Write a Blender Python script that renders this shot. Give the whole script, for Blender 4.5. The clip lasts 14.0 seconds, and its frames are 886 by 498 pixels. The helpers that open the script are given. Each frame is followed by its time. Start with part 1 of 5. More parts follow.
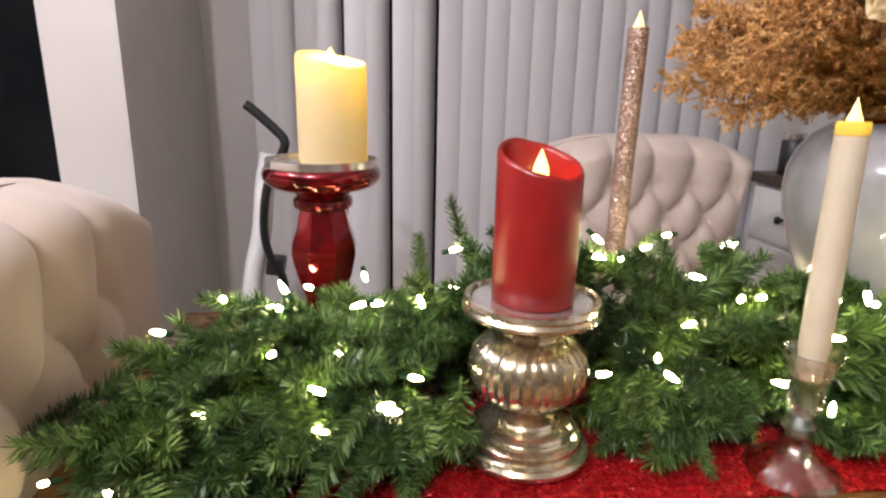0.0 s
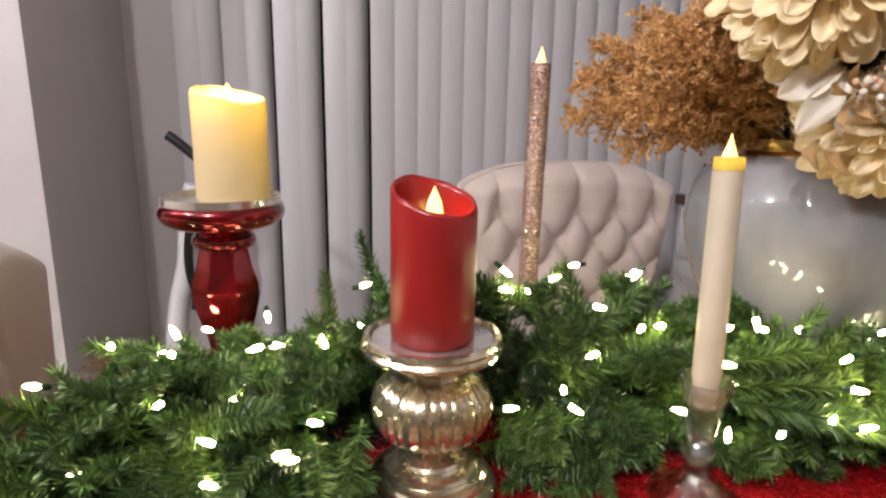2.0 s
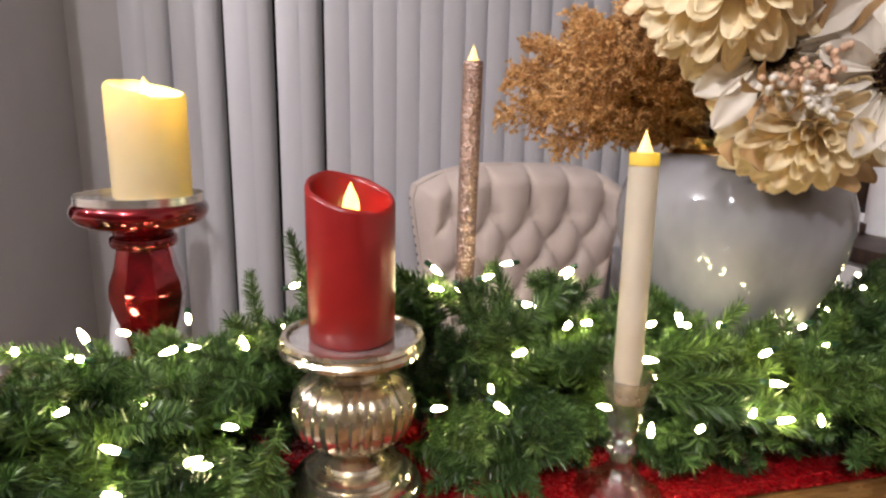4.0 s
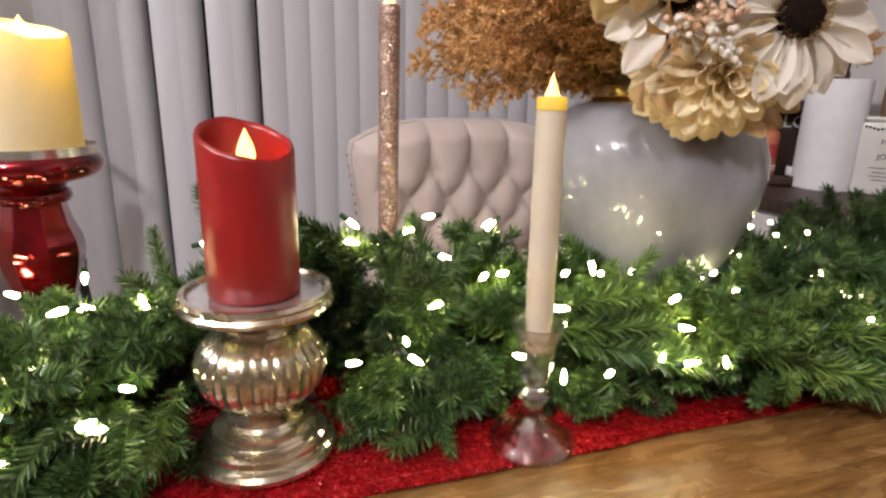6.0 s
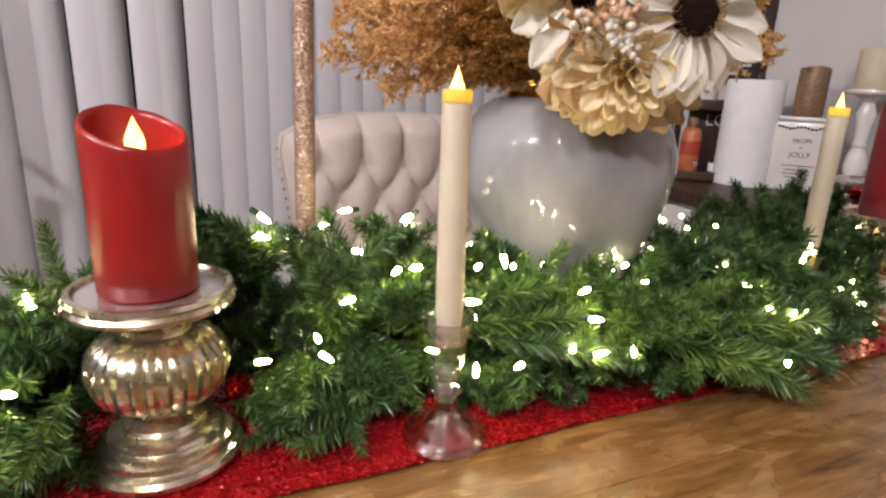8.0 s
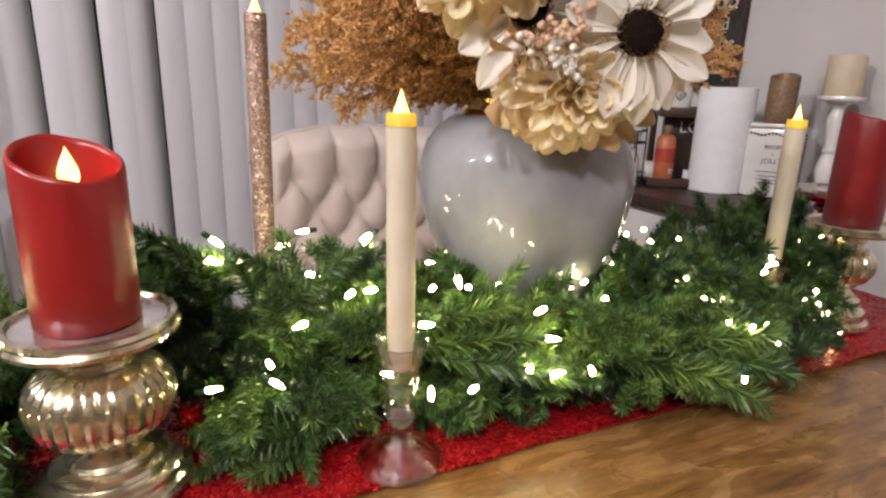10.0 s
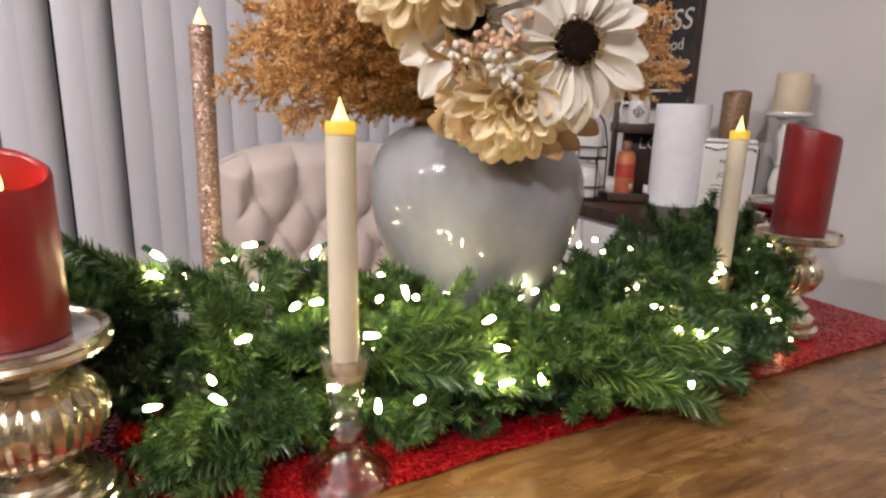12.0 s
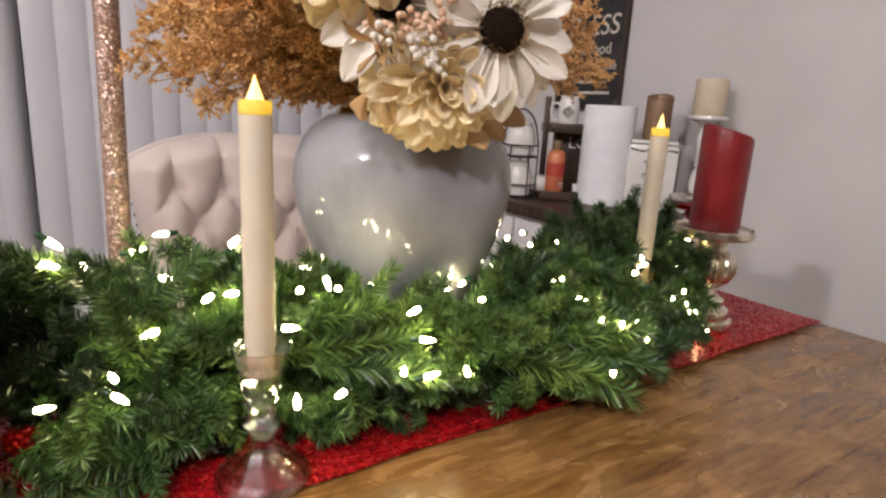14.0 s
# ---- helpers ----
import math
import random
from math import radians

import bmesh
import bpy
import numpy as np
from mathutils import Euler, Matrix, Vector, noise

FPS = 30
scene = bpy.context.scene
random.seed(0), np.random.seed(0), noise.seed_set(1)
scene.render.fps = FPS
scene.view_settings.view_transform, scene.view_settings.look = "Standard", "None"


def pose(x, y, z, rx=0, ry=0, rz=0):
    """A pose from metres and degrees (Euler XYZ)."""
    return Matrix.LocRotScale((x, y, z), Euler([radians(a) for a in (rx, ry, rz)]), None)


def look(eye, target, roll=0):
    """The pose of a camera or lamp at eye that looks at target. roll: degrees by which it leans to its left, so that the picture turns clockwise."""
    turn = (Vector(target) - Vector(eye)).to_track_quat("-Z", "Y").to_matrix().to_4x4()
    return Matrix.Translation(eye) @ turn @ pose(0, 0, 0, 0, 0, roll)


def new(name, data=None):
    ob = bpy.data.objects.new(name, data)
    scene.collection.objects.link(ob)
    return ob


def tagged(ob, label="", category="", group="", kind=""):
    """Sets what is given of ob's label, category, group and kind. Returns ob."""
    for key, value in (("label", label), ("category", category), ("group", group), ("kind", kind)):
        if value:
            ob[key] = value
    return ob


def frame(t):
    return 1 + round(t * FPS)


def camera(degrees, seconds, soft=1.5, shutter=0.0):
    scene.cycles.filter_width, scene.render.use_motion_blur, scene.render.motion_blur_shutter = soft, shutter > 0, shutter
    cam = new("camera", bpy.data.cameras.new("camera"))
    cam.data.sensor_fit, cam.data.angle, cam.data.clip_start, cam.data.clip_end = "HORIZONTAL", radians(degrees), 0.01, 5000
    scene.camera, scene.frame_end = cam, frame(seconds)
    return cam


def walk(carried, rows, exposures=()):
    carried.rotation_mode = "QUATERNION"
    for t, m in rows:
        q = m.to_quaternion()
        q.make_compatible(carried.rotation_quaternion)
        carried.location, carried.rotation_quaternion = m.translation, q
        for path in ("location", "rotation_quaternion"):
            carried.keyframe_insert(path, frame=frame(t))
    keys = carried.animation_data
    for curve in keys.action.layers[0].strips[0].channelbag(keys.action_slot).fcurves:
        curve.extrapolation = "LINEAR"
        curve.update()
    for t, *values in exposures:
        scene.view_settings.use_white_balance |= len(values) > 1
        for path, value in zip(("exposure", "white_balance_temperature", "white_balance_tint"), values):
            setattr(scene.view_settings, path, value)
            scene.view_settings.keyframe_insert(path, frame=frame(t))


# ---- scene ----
cam = camera(74.4, 14.0, 2.4)
PATH = [
    (0, (0.417, 0.508, 1.084), (0.644, 2.425, 0.56), 1.2),
    (0.5, (0.433, 0.513, 1.093), (0.656, 2.437, 0.595), 1.0),
    (1, (0.448, 0.513, 1.094), (0.727, 2.434, 0.614), 1.0),
    (1.5, (0.457, 0.512, 1.094), (0.808, 2.427, 0.639), 0.9),
    (2, (0.465, 0.511, 1.095), (0.858, 2.421, 0.653), 1.0),
    (2.5, (0.471, 0.511, 1.095), (0.898, 2.416, 0.657), 1.1),
    (2.7, (0.472, 0.511, 1.089), (0.912, 2.417, 0.672), 1.1),
    (4.8, (0.534, 0.506, 1.087), (1.076, 2.377, 0.632), 1.2),
    (5, (0.538, 0.507, 1.085), (1.097, 2.369, 0.614), 1.2),
    (5.5, (0.547, 0.507, 1.08), (1.141, 2.343, 0.554), 1.3),
    (6, (0.552, 0.507, 1.076), (1.181, 2.325, 0.527), 1.4),
    (6.5, (0.56, 0.506, 1.073), (1.228, 2.305, 0.508), 1.8),
    (7, (0.568, 0.505, 1.072), (1.279, 2.285, 0.501), 2.0),
    (7.5, (0.578, 0.503, 1.072), (1.336, 2.266, 0.508), 2.3),
    (8, (0.585, 0.5, 1.074), (1.38, 2.248, 0.517), 2.5),
    (10.3, (0.622, 0.492, 1.089), (1.457, 2.232, 0.562), 1.7),
    (10.5, (0.623, 0.487, 1.081), (1.477, 2.229, 0.593), 1.8),
    (11, (0.631, 0.484, 1.083), (1.515, 2.215, 0.611), 1.7),
    (11.5, (0.637, 0.484, 1.081), (1.542, 2.207, 0.618), 1.7),
    (12, (0.644, 0.483, 1.079), (1.556, 2.201, 0.61), 1.6),
    (12.5, (0.649, 0.484, 1.074), (1.584, 2.187, 0.6), 1.7),
    (13, (0.653, 0.484, 1.072), (1.639, 2.158, 0.596), 2.2),
    (13.5, (0.658, 0.485, 1.069), (1.709, 2.121, 0.603), 2.8),
    (14, (0.659, 0.486, 1.067), (1.757, 2.093, 0.608), 3.3),
]
walk(cam, [(t, look(eye, target, roll)) for t, eye, target, roll in PATH],
     exposures=((0, -0.02), (1, -0.04), (2, -0.18), (5.5, -0.22), (7, -0.04), (8, -0.04), (10.5, -0.05), (14, -0.07)))

# ---- world and lamps ----
world = bpy.data.worlds.new("night")
scene.world = world
world.use_nodes = True
world.node_tree.nodes["Background"].inputs[0].default_value = (0.02, 0.025, 0.035, 1)
world.node_tree.nodes["Background"].inputs[1].default_value = 0.1
scene.view_settings.exposure = 0.0


def lamp(name, kind, place, watts, size, colour, target=None):
    data = bpy.data.lights.new(name, kind)
    data.energy, data.color = watts, colour
    if kind == "AREA":
        data.shape, data.size = "DISK", size
    else:
        data.shadow_soft_size = size
    ob = new(name, data)
    ob.matrix_world = look(place, target) if target else Matrix.Translation(place)
    return ob


# recessed ceiling lights of the open room behind and beside the table
CEILING = 2.5
WHITE = (1.0, 0.95, 0.985)
for px, py, watts in ((-1.18, 0.50, 98), (-2.1, 1.25, 38), (-0.27, -0.50, 90), (0.05, 1.33, 5)):
    lamp("ceiling_lamp", "POINT", (px, py, CEILING - 0.14), watts, 0.04, WHITE)

# ---- materials ----


def mat(name, colour, rough=0.6, metal=0.0, **more):
    m = bpy.data.materials.new(name)
    m.use_nodes = True
    b = m.node_tree.nodes["Principled BSDF"]
    b.inputs["Base Color"].default_value = (*colour, 1)
    b.inputs["Roughness"].default_value = rough
    b.inputs["Metallic"].default_value = metal
    for key, value in more.items():
        b.inputs[key.replace("_", " ")].default_value = value
    return m


def nd(m, kind, **sets):
    n = m.node_tree.nodes.new(kind)
    for key, value in sets.items():
        if key in n.inputs:
            n.inputs[key].default_value = value
        else:
            setattr(n, key, value)
    return n


def tie(m, a, out, b, into):
    m.node_tree.links.new(a.outputs[out], b.inputs[into])


def bsdf(m):
    return m.node_tree.nodes["Principled BSDF"]


def ramp(m, src, out, stops):
    r = nd(m, "ShaderNodeValToRGB")
    e = r.color_ramp.elements
    while len(e) < len(stops):
        e.new(0.5)
    for el, (pos, col) in zip(e, stops):
        el.position, el.color = pos, (*col, 1)
    tie(m, src, out, r, 0)
    return r


def coords(m, scale=(1, 1, 1)):
    c, v = nd(m, "ShaderNodeTexCoord"), nd(m, "ShaderNodeMapping")
    v.inputs["Scale"].default_value = scale
    tie(m, c, "Object", v, 0)
    return v


def vary(m, a, b, scale=6.0, detail=6.0, stretch=(1, 1, 1), lo=0.35, hi=0.65):
    """Base colour between two tones by a noise at real-world size."""
    n = nd(m, "ShaderNodeTexNoise", Scale=scale, Detail=detail)
    tie(m, coords(m, stretch), 0, n, 0)
    r = ramp(m, n, 0, ((lo, a), (hi, b)))
    tie(m, r, 0, bsdf(m), "Base Color")
    return n


def relief(m, scale, strength, dist=0.002, kind="ShaderNodeTexNoise", stretch=(1, 1, 1)):
    n = nd(m, kind, Scale=scale)
    tie(m, coords(m, stretch), 0, n, 0)
    u = nd(m, "ShaderNodeBump", Strength=strength, Distance=dist)
    tie(m, n, 0, u, "Height")
    tie(m, u, 0, bsdf(m), "Normal")
    return n


WALL = mat("wall_paint", (0.60, 0.57, 0.55), 0.75)
vary(WALL, (0.58, 0.55, 0.535), (0.63, 0.60, 0.58), 2.5)
relief(WALL, 220, 0.12, 0.001)
# brown chosen for the walls out of view, so they bounce less light
UNSEENWALL = mat("low_bounce_brown", (0.16, 0.12, 0.09), 0.7)
vary(UNSEENWALL, (0.14, 0.10, 0.075), (0.19, 0.145, 0.11), 2.5)
TRIM = mat("white_trim_paint", (0.78, 0.76, 0.75), 0.45)
vary(TRIM, (0.74, 0.72, 0.71), (0.8, 0.79, 0.78), 9)
CEIL = mat("ceiling_paint", (0.75, 0.74, 0.72), 0.9)
vary(CEIL, (0.72, 0.71, 0.69), (0.78, 0.77, 0.75), 3)
FLOORM = mat("floor_boards", (0.2, 0.13, 0.08), 0.4)
vary(FLOORM, (0.14, 0.09, 0.055), (0.27, 0.18, 0.11), 5, 8, (1, 8, 1))
BLIND = mat("vinyl_slat", (0.72, 0.71, 0.74), 0.42)
vary(BLIND, (0.68, 0.67, 0.70), (0.75, 0.74, 0.77), 4, 5, (4, 4, 0.3))
relief(BLIND, 60, 0.08, 0.001, stretch=(6, 6, 0.2))
DARKGLASS = mat("dark_glass", (0.006, 0.007, 0.008), 0.3, 0.0, Specular_IOR_Level=0.03)
vary(DARKGLASS, (0.004, 0.005, 0.006), (0.01, 0.011, 0.012), 3)

WOOD = mat("table_wood", (0.35, 0.2, 0.09), 0.34)
_w = nd(WOOD, "ShaderNodeTexNoise", Scale=24.0, Detail=10.0, Roughness=0.7, Distortion=0.35)
tie(WOOD, coords(WOOD, (0.55, 4.6, 1)), 0, _w, 0)
_wr = ramp(WOOD, _w, 0, ((0.28, (0.085, 0.035, 0.009)), (0.43, (0.195, 0.094, 0.028)), (0.56, (0.265, 0.138, 0.044)), (0.72, (0.40, 0.235, 0.092))))
_w2 = nd(WOOD, "ShaderNodeTexNoise", Scale=9.0, Detail=6.0, Roughness=0.6, Distortion=1.2)
tie(WOOD, coords(WOOD, (0.9, 1.9, 1)), 0, _w2, 0)
_wr2 = ramp(WOOD, _w2, 0, ((0.34, (0.50, 0.43, 0.36)), (0.46, (0.86, 0.82, 0.78)), (0.56, (0.98, 0.96, 0.94)), (0.60, (1.22, 1.22, 1.24))))
_info = nd(WOOD, "ShaderNodeObjectInfo")
_wo = ramp(WOOD, _info, "Random", ((0.0, (0.78, 0.76, 0.72)), (1.0, (1.0, 1.0, 1.0))))
_mx = nd(WOOD, "ShaderNodeMixRGB", blend_type="MULTIPLY")
_mx.inputs[0].default_value = 0.85
tie(WOOD, _wr, 0, _mx, 1), tie(WOOD, _wr2, 0, _mx, 2)
_mx2 = nd(WOOD, "ShaderNodeMixRGB", blend_type="MULTIPLY")
_mx2.inputs[0].default_value = 1.0
tie(WOOD, _mx, 0, _mx2, 1), tie(WOOD, _wo, 0, _mx2, 2), tie(WOOD, _mx2, 0, bsdf(WOOD), "Base Color")
_wb = nd(WOOD, "ShaderNodeBump", Strength=0.35, Distance=0.0012)
tie(WOOD, _w, 0, _wb, "Height"), tie(WOOD, _wb, 0, bsdf(WOOD), "Normal")
_wg = ramp(WOOD, _w2, 0, ((0.3, (0.17, 0.17, 0.17)), (0.7, (0.34, 0.34, 0.34))))
tie(WOOD, _wg, 0, bsdf(WOOD), "Roughness")

DARKWOOD = mat("dark_stained_wood", (0.07, 0.035, 0.02), 0.42)
vary(DARKWOOD, (0.022, 0.011, 0.007), (0.062, 0.031, 0.018), 14, 8, (1, 6, 1))
relief(DARKWOOD, 40, 0.2, 0.001, stretch=(1, 6, 1))


def glitter(name, scale, stops, rough, amount, metal):
    """Small flakes, each with its own tone and its own slant."""
    m = mat(name, stops[0][1], rough, metal)
    v = nd(m, "ShaderNodeTexVoronoi", Scale=scale)
    tie(m, coords(m), 0, v, 0)
    r = ramp(m, v, "Color", stops)
    tie(m, r, 0, bsdf(m), "Base Color")
    g = nd(m, "ShaderNodeNewGeometry")
    s, k, u, n = nd(m, "ShaderNodeVectorMath", operation="SUBTRACT"), nd(m, "ShaderNodeVectorMath", operation="SCALE"), nd(m, "ShaderNodeVectorMath", operation="ADD"), nd(m, "ShaderNodeVectorMath", operation="NORMALIZE")
    s.inputs[1].default_value = (0.5, 0.5, 0.5)
    k.inputs["Scale"].default_value = amount
    tie(m, v, "Color", s, 0), tie(m, s, 0, k, 0), tie(m, k, 0, u, 0), tie(m, g, "Normal", u, 1), tie(m, u, 0, n, 0), tie(m, n, 0, bsdf(m), "Normal")
    return m


SEQUIN = glitter("red_glitter_cloth", 360.0, ((0.2, (0.17, 0.0015, 0.004)), (0.62, (0.38, 0.0045, 0.009)), (0.90, (0.80, 0.05, 0.045))), 0.30, 1.05, 0.32)
bsdf(SEQUIN).inputs["Specular IOR Level"].default_value = 0.15


def needle_mat(name, dark, mid, light):
    """Cut PVC foil: each needle a little different, each sprig and each stretch of the garland too."""
    m = mat(name, mid, 0.36, Specular_IOR_Level=0.5)
    geo, info = nd(m, "ShaderNodeNewGeometry"), nd(m, "ShaderNodeObjectInfo")
    r1 = ramp(m, geo, "Random Per Island", ((0.0, dark), (0.5, mid), (1.0, light)))
    r2 = ramp(m, info, "Random", ((0.0, (0.62, 0.70, 0.68)), (0.5, (0.95, 0.97, 0.95)), (1.0, (1.22, 1.12, 0.95))))
    x = nd(m, "ShaderNodeMixRGB", blend_type="MULTIPLY")
    x.inputs[0].default_value = 1.0
    big = nd(m, "ShaderNodeTexNoise", Scale=11.0, Detail=2.0)
    tie(m, geo, "Position", big, 0)
    r3 = ramp(m, big, 0, ((0.36, (0.62, 0.68, 0.70)), (0.52, (0.95, 0.97, 0.95)), (0.66, (1.2, 1.12, 0.92))))
    y = nd(m, "ShaderNodeMixRGB", blend_type="MULTIPLY")
    y.inputs[0].default_value = 1.0
    tie(m, r1, 0, x, 1), tie(m, r2, 0, x, 2), tie(m, x, 0, y, 1), tie(m, r3, 0, y, 2), tie(m, y, 0, bsdf(m), "Base Color")
    return m


FIR = needle_mat("pvc_fir_needles", (0.024, 0.056, 0.012), (0.086, 0.168, 0.037), (0.205, 0.312, 0.098))
# shade deep inside the garland, put into the needle colour
FIRSHADE = needle_mat("gap_shade_fir_needles", (0.006, 0.016, 0.004), (0.018, 0.046, 0.011), (0.044, 0.088, 0.024))
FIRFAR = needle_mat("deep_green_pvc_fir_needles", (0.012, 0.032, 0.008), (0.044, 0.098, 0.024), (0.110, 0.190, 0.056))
STEM = mat("brown_wire_stem", (0.045, 0.035, 0.015), 0.7)
vary(STEM, (0.03, 0.025, 0.01), (0.06, 0.045, 0.02), 80)

BULB = mat("warm_led", (0.9, 0.85, 0.7), 0.25)
bsdf(BULB).inputs["Emission Color"].default_value = (1.0, 0.86, 0.46, 1)
bsdf(BULB).inputs["Emission Strength"].default_value = 75.0
FAIRY = mat("small_warm_led", (0.9, 0.85, 0.7), 0.25)
bsdf(FAIRY).inputs["Emission Color"].default_value = (1.0, 0.86, 0.46, 1)
bsdf(FAIRY).inputs["Emission Strength"].default_value = 62.0
SOCKET = mat("green_plastic_socket", (0.01, 0.05, 0.015), 0.4)
vary(SOCKET, (0.008, 0.04, 0.012), (0.014, 0.06, 0.02), 90)
FLAME = mat("glowing_flame_tip", (1.0, 0.75, 0.35), 0.4)
bsdf(FLAME).inputs["Emission Color"].default_value = (1.0, 0.62, 0.18, 1)
bsdf(FLAME).inputs["Emission Strength"].default_value = 2.6


def wax(name, a, b, rough, through_colour, amount):
    m = mat(name, a, rough)
    vary(m, a, b, 26, 6)
    relief(m, 120, 0.12, 0.0008)
    t, x = nd(m, "ShaderNodeBsdfTranslucent"), nd(m, "ShaderNodeMixShader")
    t.inputs[0].default_value = (*through_colour, 1)
    x.inputs[0].default_value = amount
    out = m.node_tree.nodes["Material Output"]
    tie(m, bsdf(m), 0, x, 1), tie(m, t, 0, x, 2), tie(m, x, 0, out, 0)
    return m


REDWAX = wax("red_wax", (0.25, 0.010, 0.010), (0.30, 0.015, 0.014), 0.30, (0.5, 0.02, 0.015), 0.06)
DARKREDWAX = wax("dark_red_wax", (0.17, 0.009, 0.010), (0.21, 0.013, 0.013), 0.34, (0.4, 0.02, 0.015), 0.05)
IVORYWAX = wax("ivory_wax", (0.80, 0.72, 0.54), (0.85, 0.78, 0.61), 0.45, (1.0, 0.86, 0.12), 0.42)
TAPERWAX = wax("cream_taper_wax", (0.68, 0.62, 0.48), (0.74, 0.68, 0.54), 0.42, (1.0, 0.70, 0.12), 0.16)
TIPWAX = wax("glowing_taper_tip_wax", (0.74, 0.64, 0.30), (0.78, 0.68, 0.34), 0.42, (1.0, 0.93, 0.12), 0.65)
PALEWAX = wax("pale_wax", (0.62, 0.52, 0.36), (0.68, 0.58, 0.42), 0.5, (0.8, 0.6, 0.3), 0.06)

GOLD = mat("mercury_glass", (0.72, 0.58, 0.36), 0.16, 0.92)
_gn = vary(GOLD, (0.44, 0.36, 0.22), (0.86, 0.79, 0.64), 38, 9, lo=0.38, hi=0.6)
_gr = ramp(GOLD, _gn, 0, ((0.35, (0.34, 0.34, 0.34)), (0.62, (0.1, 0.1, 0.1))))
tie(GOLD, _gr, 0, bsdf(GOLD), "Roughness")
relief(GOLD, 160, 0.1, 0.0008)
bsdf(GOLD).inputs["Coat Weight"].default_value = 0.6
RUBY = mat("ruby_mercury_glass", (0.30, 0.004, 0.012), 0.14, 0.75, Coat_Weight=1.0, Coat_Roughness=0.05)
_rn = vary(RUBY, (0.06, 0.001, 0.003), (0.30, 0.004, 0.012), 30, 8, lo=0.36, hi=0.62)
relief(RUBY, 110, 0.12, 0.001)
SILVER = mat("silvered_glass", (0.75, 0.72, 0.70), 0.18, 0.8)
vary(SILVER, (0.6, 0.56, 0.52), (0.82, 0.8, 0.78), 40)
CRYSTAL = mat("crystal_glass", (1, 1, 1), 0.015, 0.0, Transmission_Weight=1.0, IOR=1.56)
# pressed glass: mostly refracting, part seen straight through its thin walls
_ct, _cx = nd(CRYSTAL, "ShaderNodeBsdfTransparent"), nd(CRYSTAL, "ShaderNodeMixShader")
_cg, _cy = nd(CRYSTAL, "ShaderNodeBsdfGlossy", Roughness=0.06), nd(CRYSTAL, "ShaderNodeMixShader")
_cx.inputs[0].default_value, _cy.inputs[0].default_value = 0.42, 0.10
tie(CRYSTAL, bsdf(CRYSTAL), 0, _cx, 1), tie(CRYSTAL, _ct, 0, _cx, 2), tie(CRYSTAL, _cx, 0, _cy, 1), tie(CRYSTAL, _cg, 0, _cy, 2)
tie(CRYSTAL, _cy, 0, CRYSTAL.node_tree.nodes["Material Output"], 0)
TINGLITTER = glitter("rose_gold_glitter", 620.0, ((0.2, (0.30, 0.18, 0.135)), (0.68, (0.44, 0.285, 0.225)), (0.90, (1.0, 0.88, 0.8))), 0.26, 1.05, 0.42)

GLAZE = mat("grey_glazed_ceramic", (0.30, 0.295, 0.29), 0.06)
vary(GLAZE, (0.20, 0.20, 0.212), (0.335, 0.337, 0.356), 9, 4, (1, 1, 0.5), 0.38, 0.6)
NECKGOLD = mat("antique_gold_rim", (0.42, 0.26, 0.09), 0.2, 0.95)
vary(NECKGOLD, (0.28, 0.16, 0.05), (0.55, 0.36, 0.14), 30)
LINEN = mat("beige_linen", (0.50, 0.41, 0.34), 0.85, 0.0, Sheen_Weight=0.25)
vary(LINEN, (0.57, 0.47, 0.41), (0.65, 0.55, 0.49), 7)
relief(LINEN, 700, 0.25, 0.0008)
NAIL = mat("dark_bronze_nail", (0.03, 0.02, 0.015), 0.3, 0.9)
vary(NAIL, (0.02, 0.014, 0.01), (0.05, 0.03, 0.02), 90)


def petal_mat(name, a, b):
    m = mat(name, a, 0.6)
    geo = nd(m, "ShaderNodeNewGeometry")
    r = ramp(m, geo, "Random Per Island", ((0.0, a), (1.0, b)))
    tie(m, r, 0, bsdf(m), "Base Color")
    relief(m, 90, 0.35, 0.001, stretch=(1, 1, 1))
    t, x = nd(m, "ShaderNodeBsdfTranslucent"), nd(m, "ShaderNodeMixShader")
    tie(m, r, 0, t, 0)
    x.inputs[0].default_value = 0.20
    tie(m, bsdf(m), 0, x, 1), tie(m, t, 0, x, 2), tie(m, x, 0, m.node_tree.nodes["Material Output"], 0)
    return m


CREAM = petal_mat("cream_silk_petal", (0.96, 0.78, 0.46), (0.98, 0.90, 0.68))
IVORYPETAL = petal_mat("ivory_silk_petal", (0.86, 0.80, 0.70), (0.93, 0.89, 0.81))
PLUME = petal_mat("golden_brown_foliage", (0.52, 0.27, 0.09), (0.90, 0.60, 0.28))
TANLEAF = petal_mat("tan_silk_leaf", (0.46, 0.28, 0.12), (0.62, 0.42, 0.22))
DISC = mat("dark_flower_disc", (0.004, 0.003, 0.003), 0.9, 0.0, Specular_IOR_Level=0.1)
vary(DISC, (0.004, 0.002, 0.001), (0.013, 0.006, 0.003), 300)
DISCRIM = petal_mat("brown_flower_stamen", (0.16, 0.09, 0.03), (0.62, 0.43, 0.19))
PEACH = petal_mat("peach_berry", (0.70, 0.42, 0.25), (0.80, 0.58, 0.42))
PEARL = petal_mat("white_berry", (0.80, 0.74, 0.64), (0.88, 0.83, 0.75))
PAPER = mat("white_paper", (0.80, 0.79, 0.80), 0.8)
vary(PAPER, (0.77, 0.76, 0.77), (0.82, 0.81, 0.82), 30)
relief(PAPER, 300, 0.2, 0.0008)
CERAMIC = mat("white_glazed_ceramic", (0.74, 0.71, 0.67), 0.2, Coat_Weight=0.4)
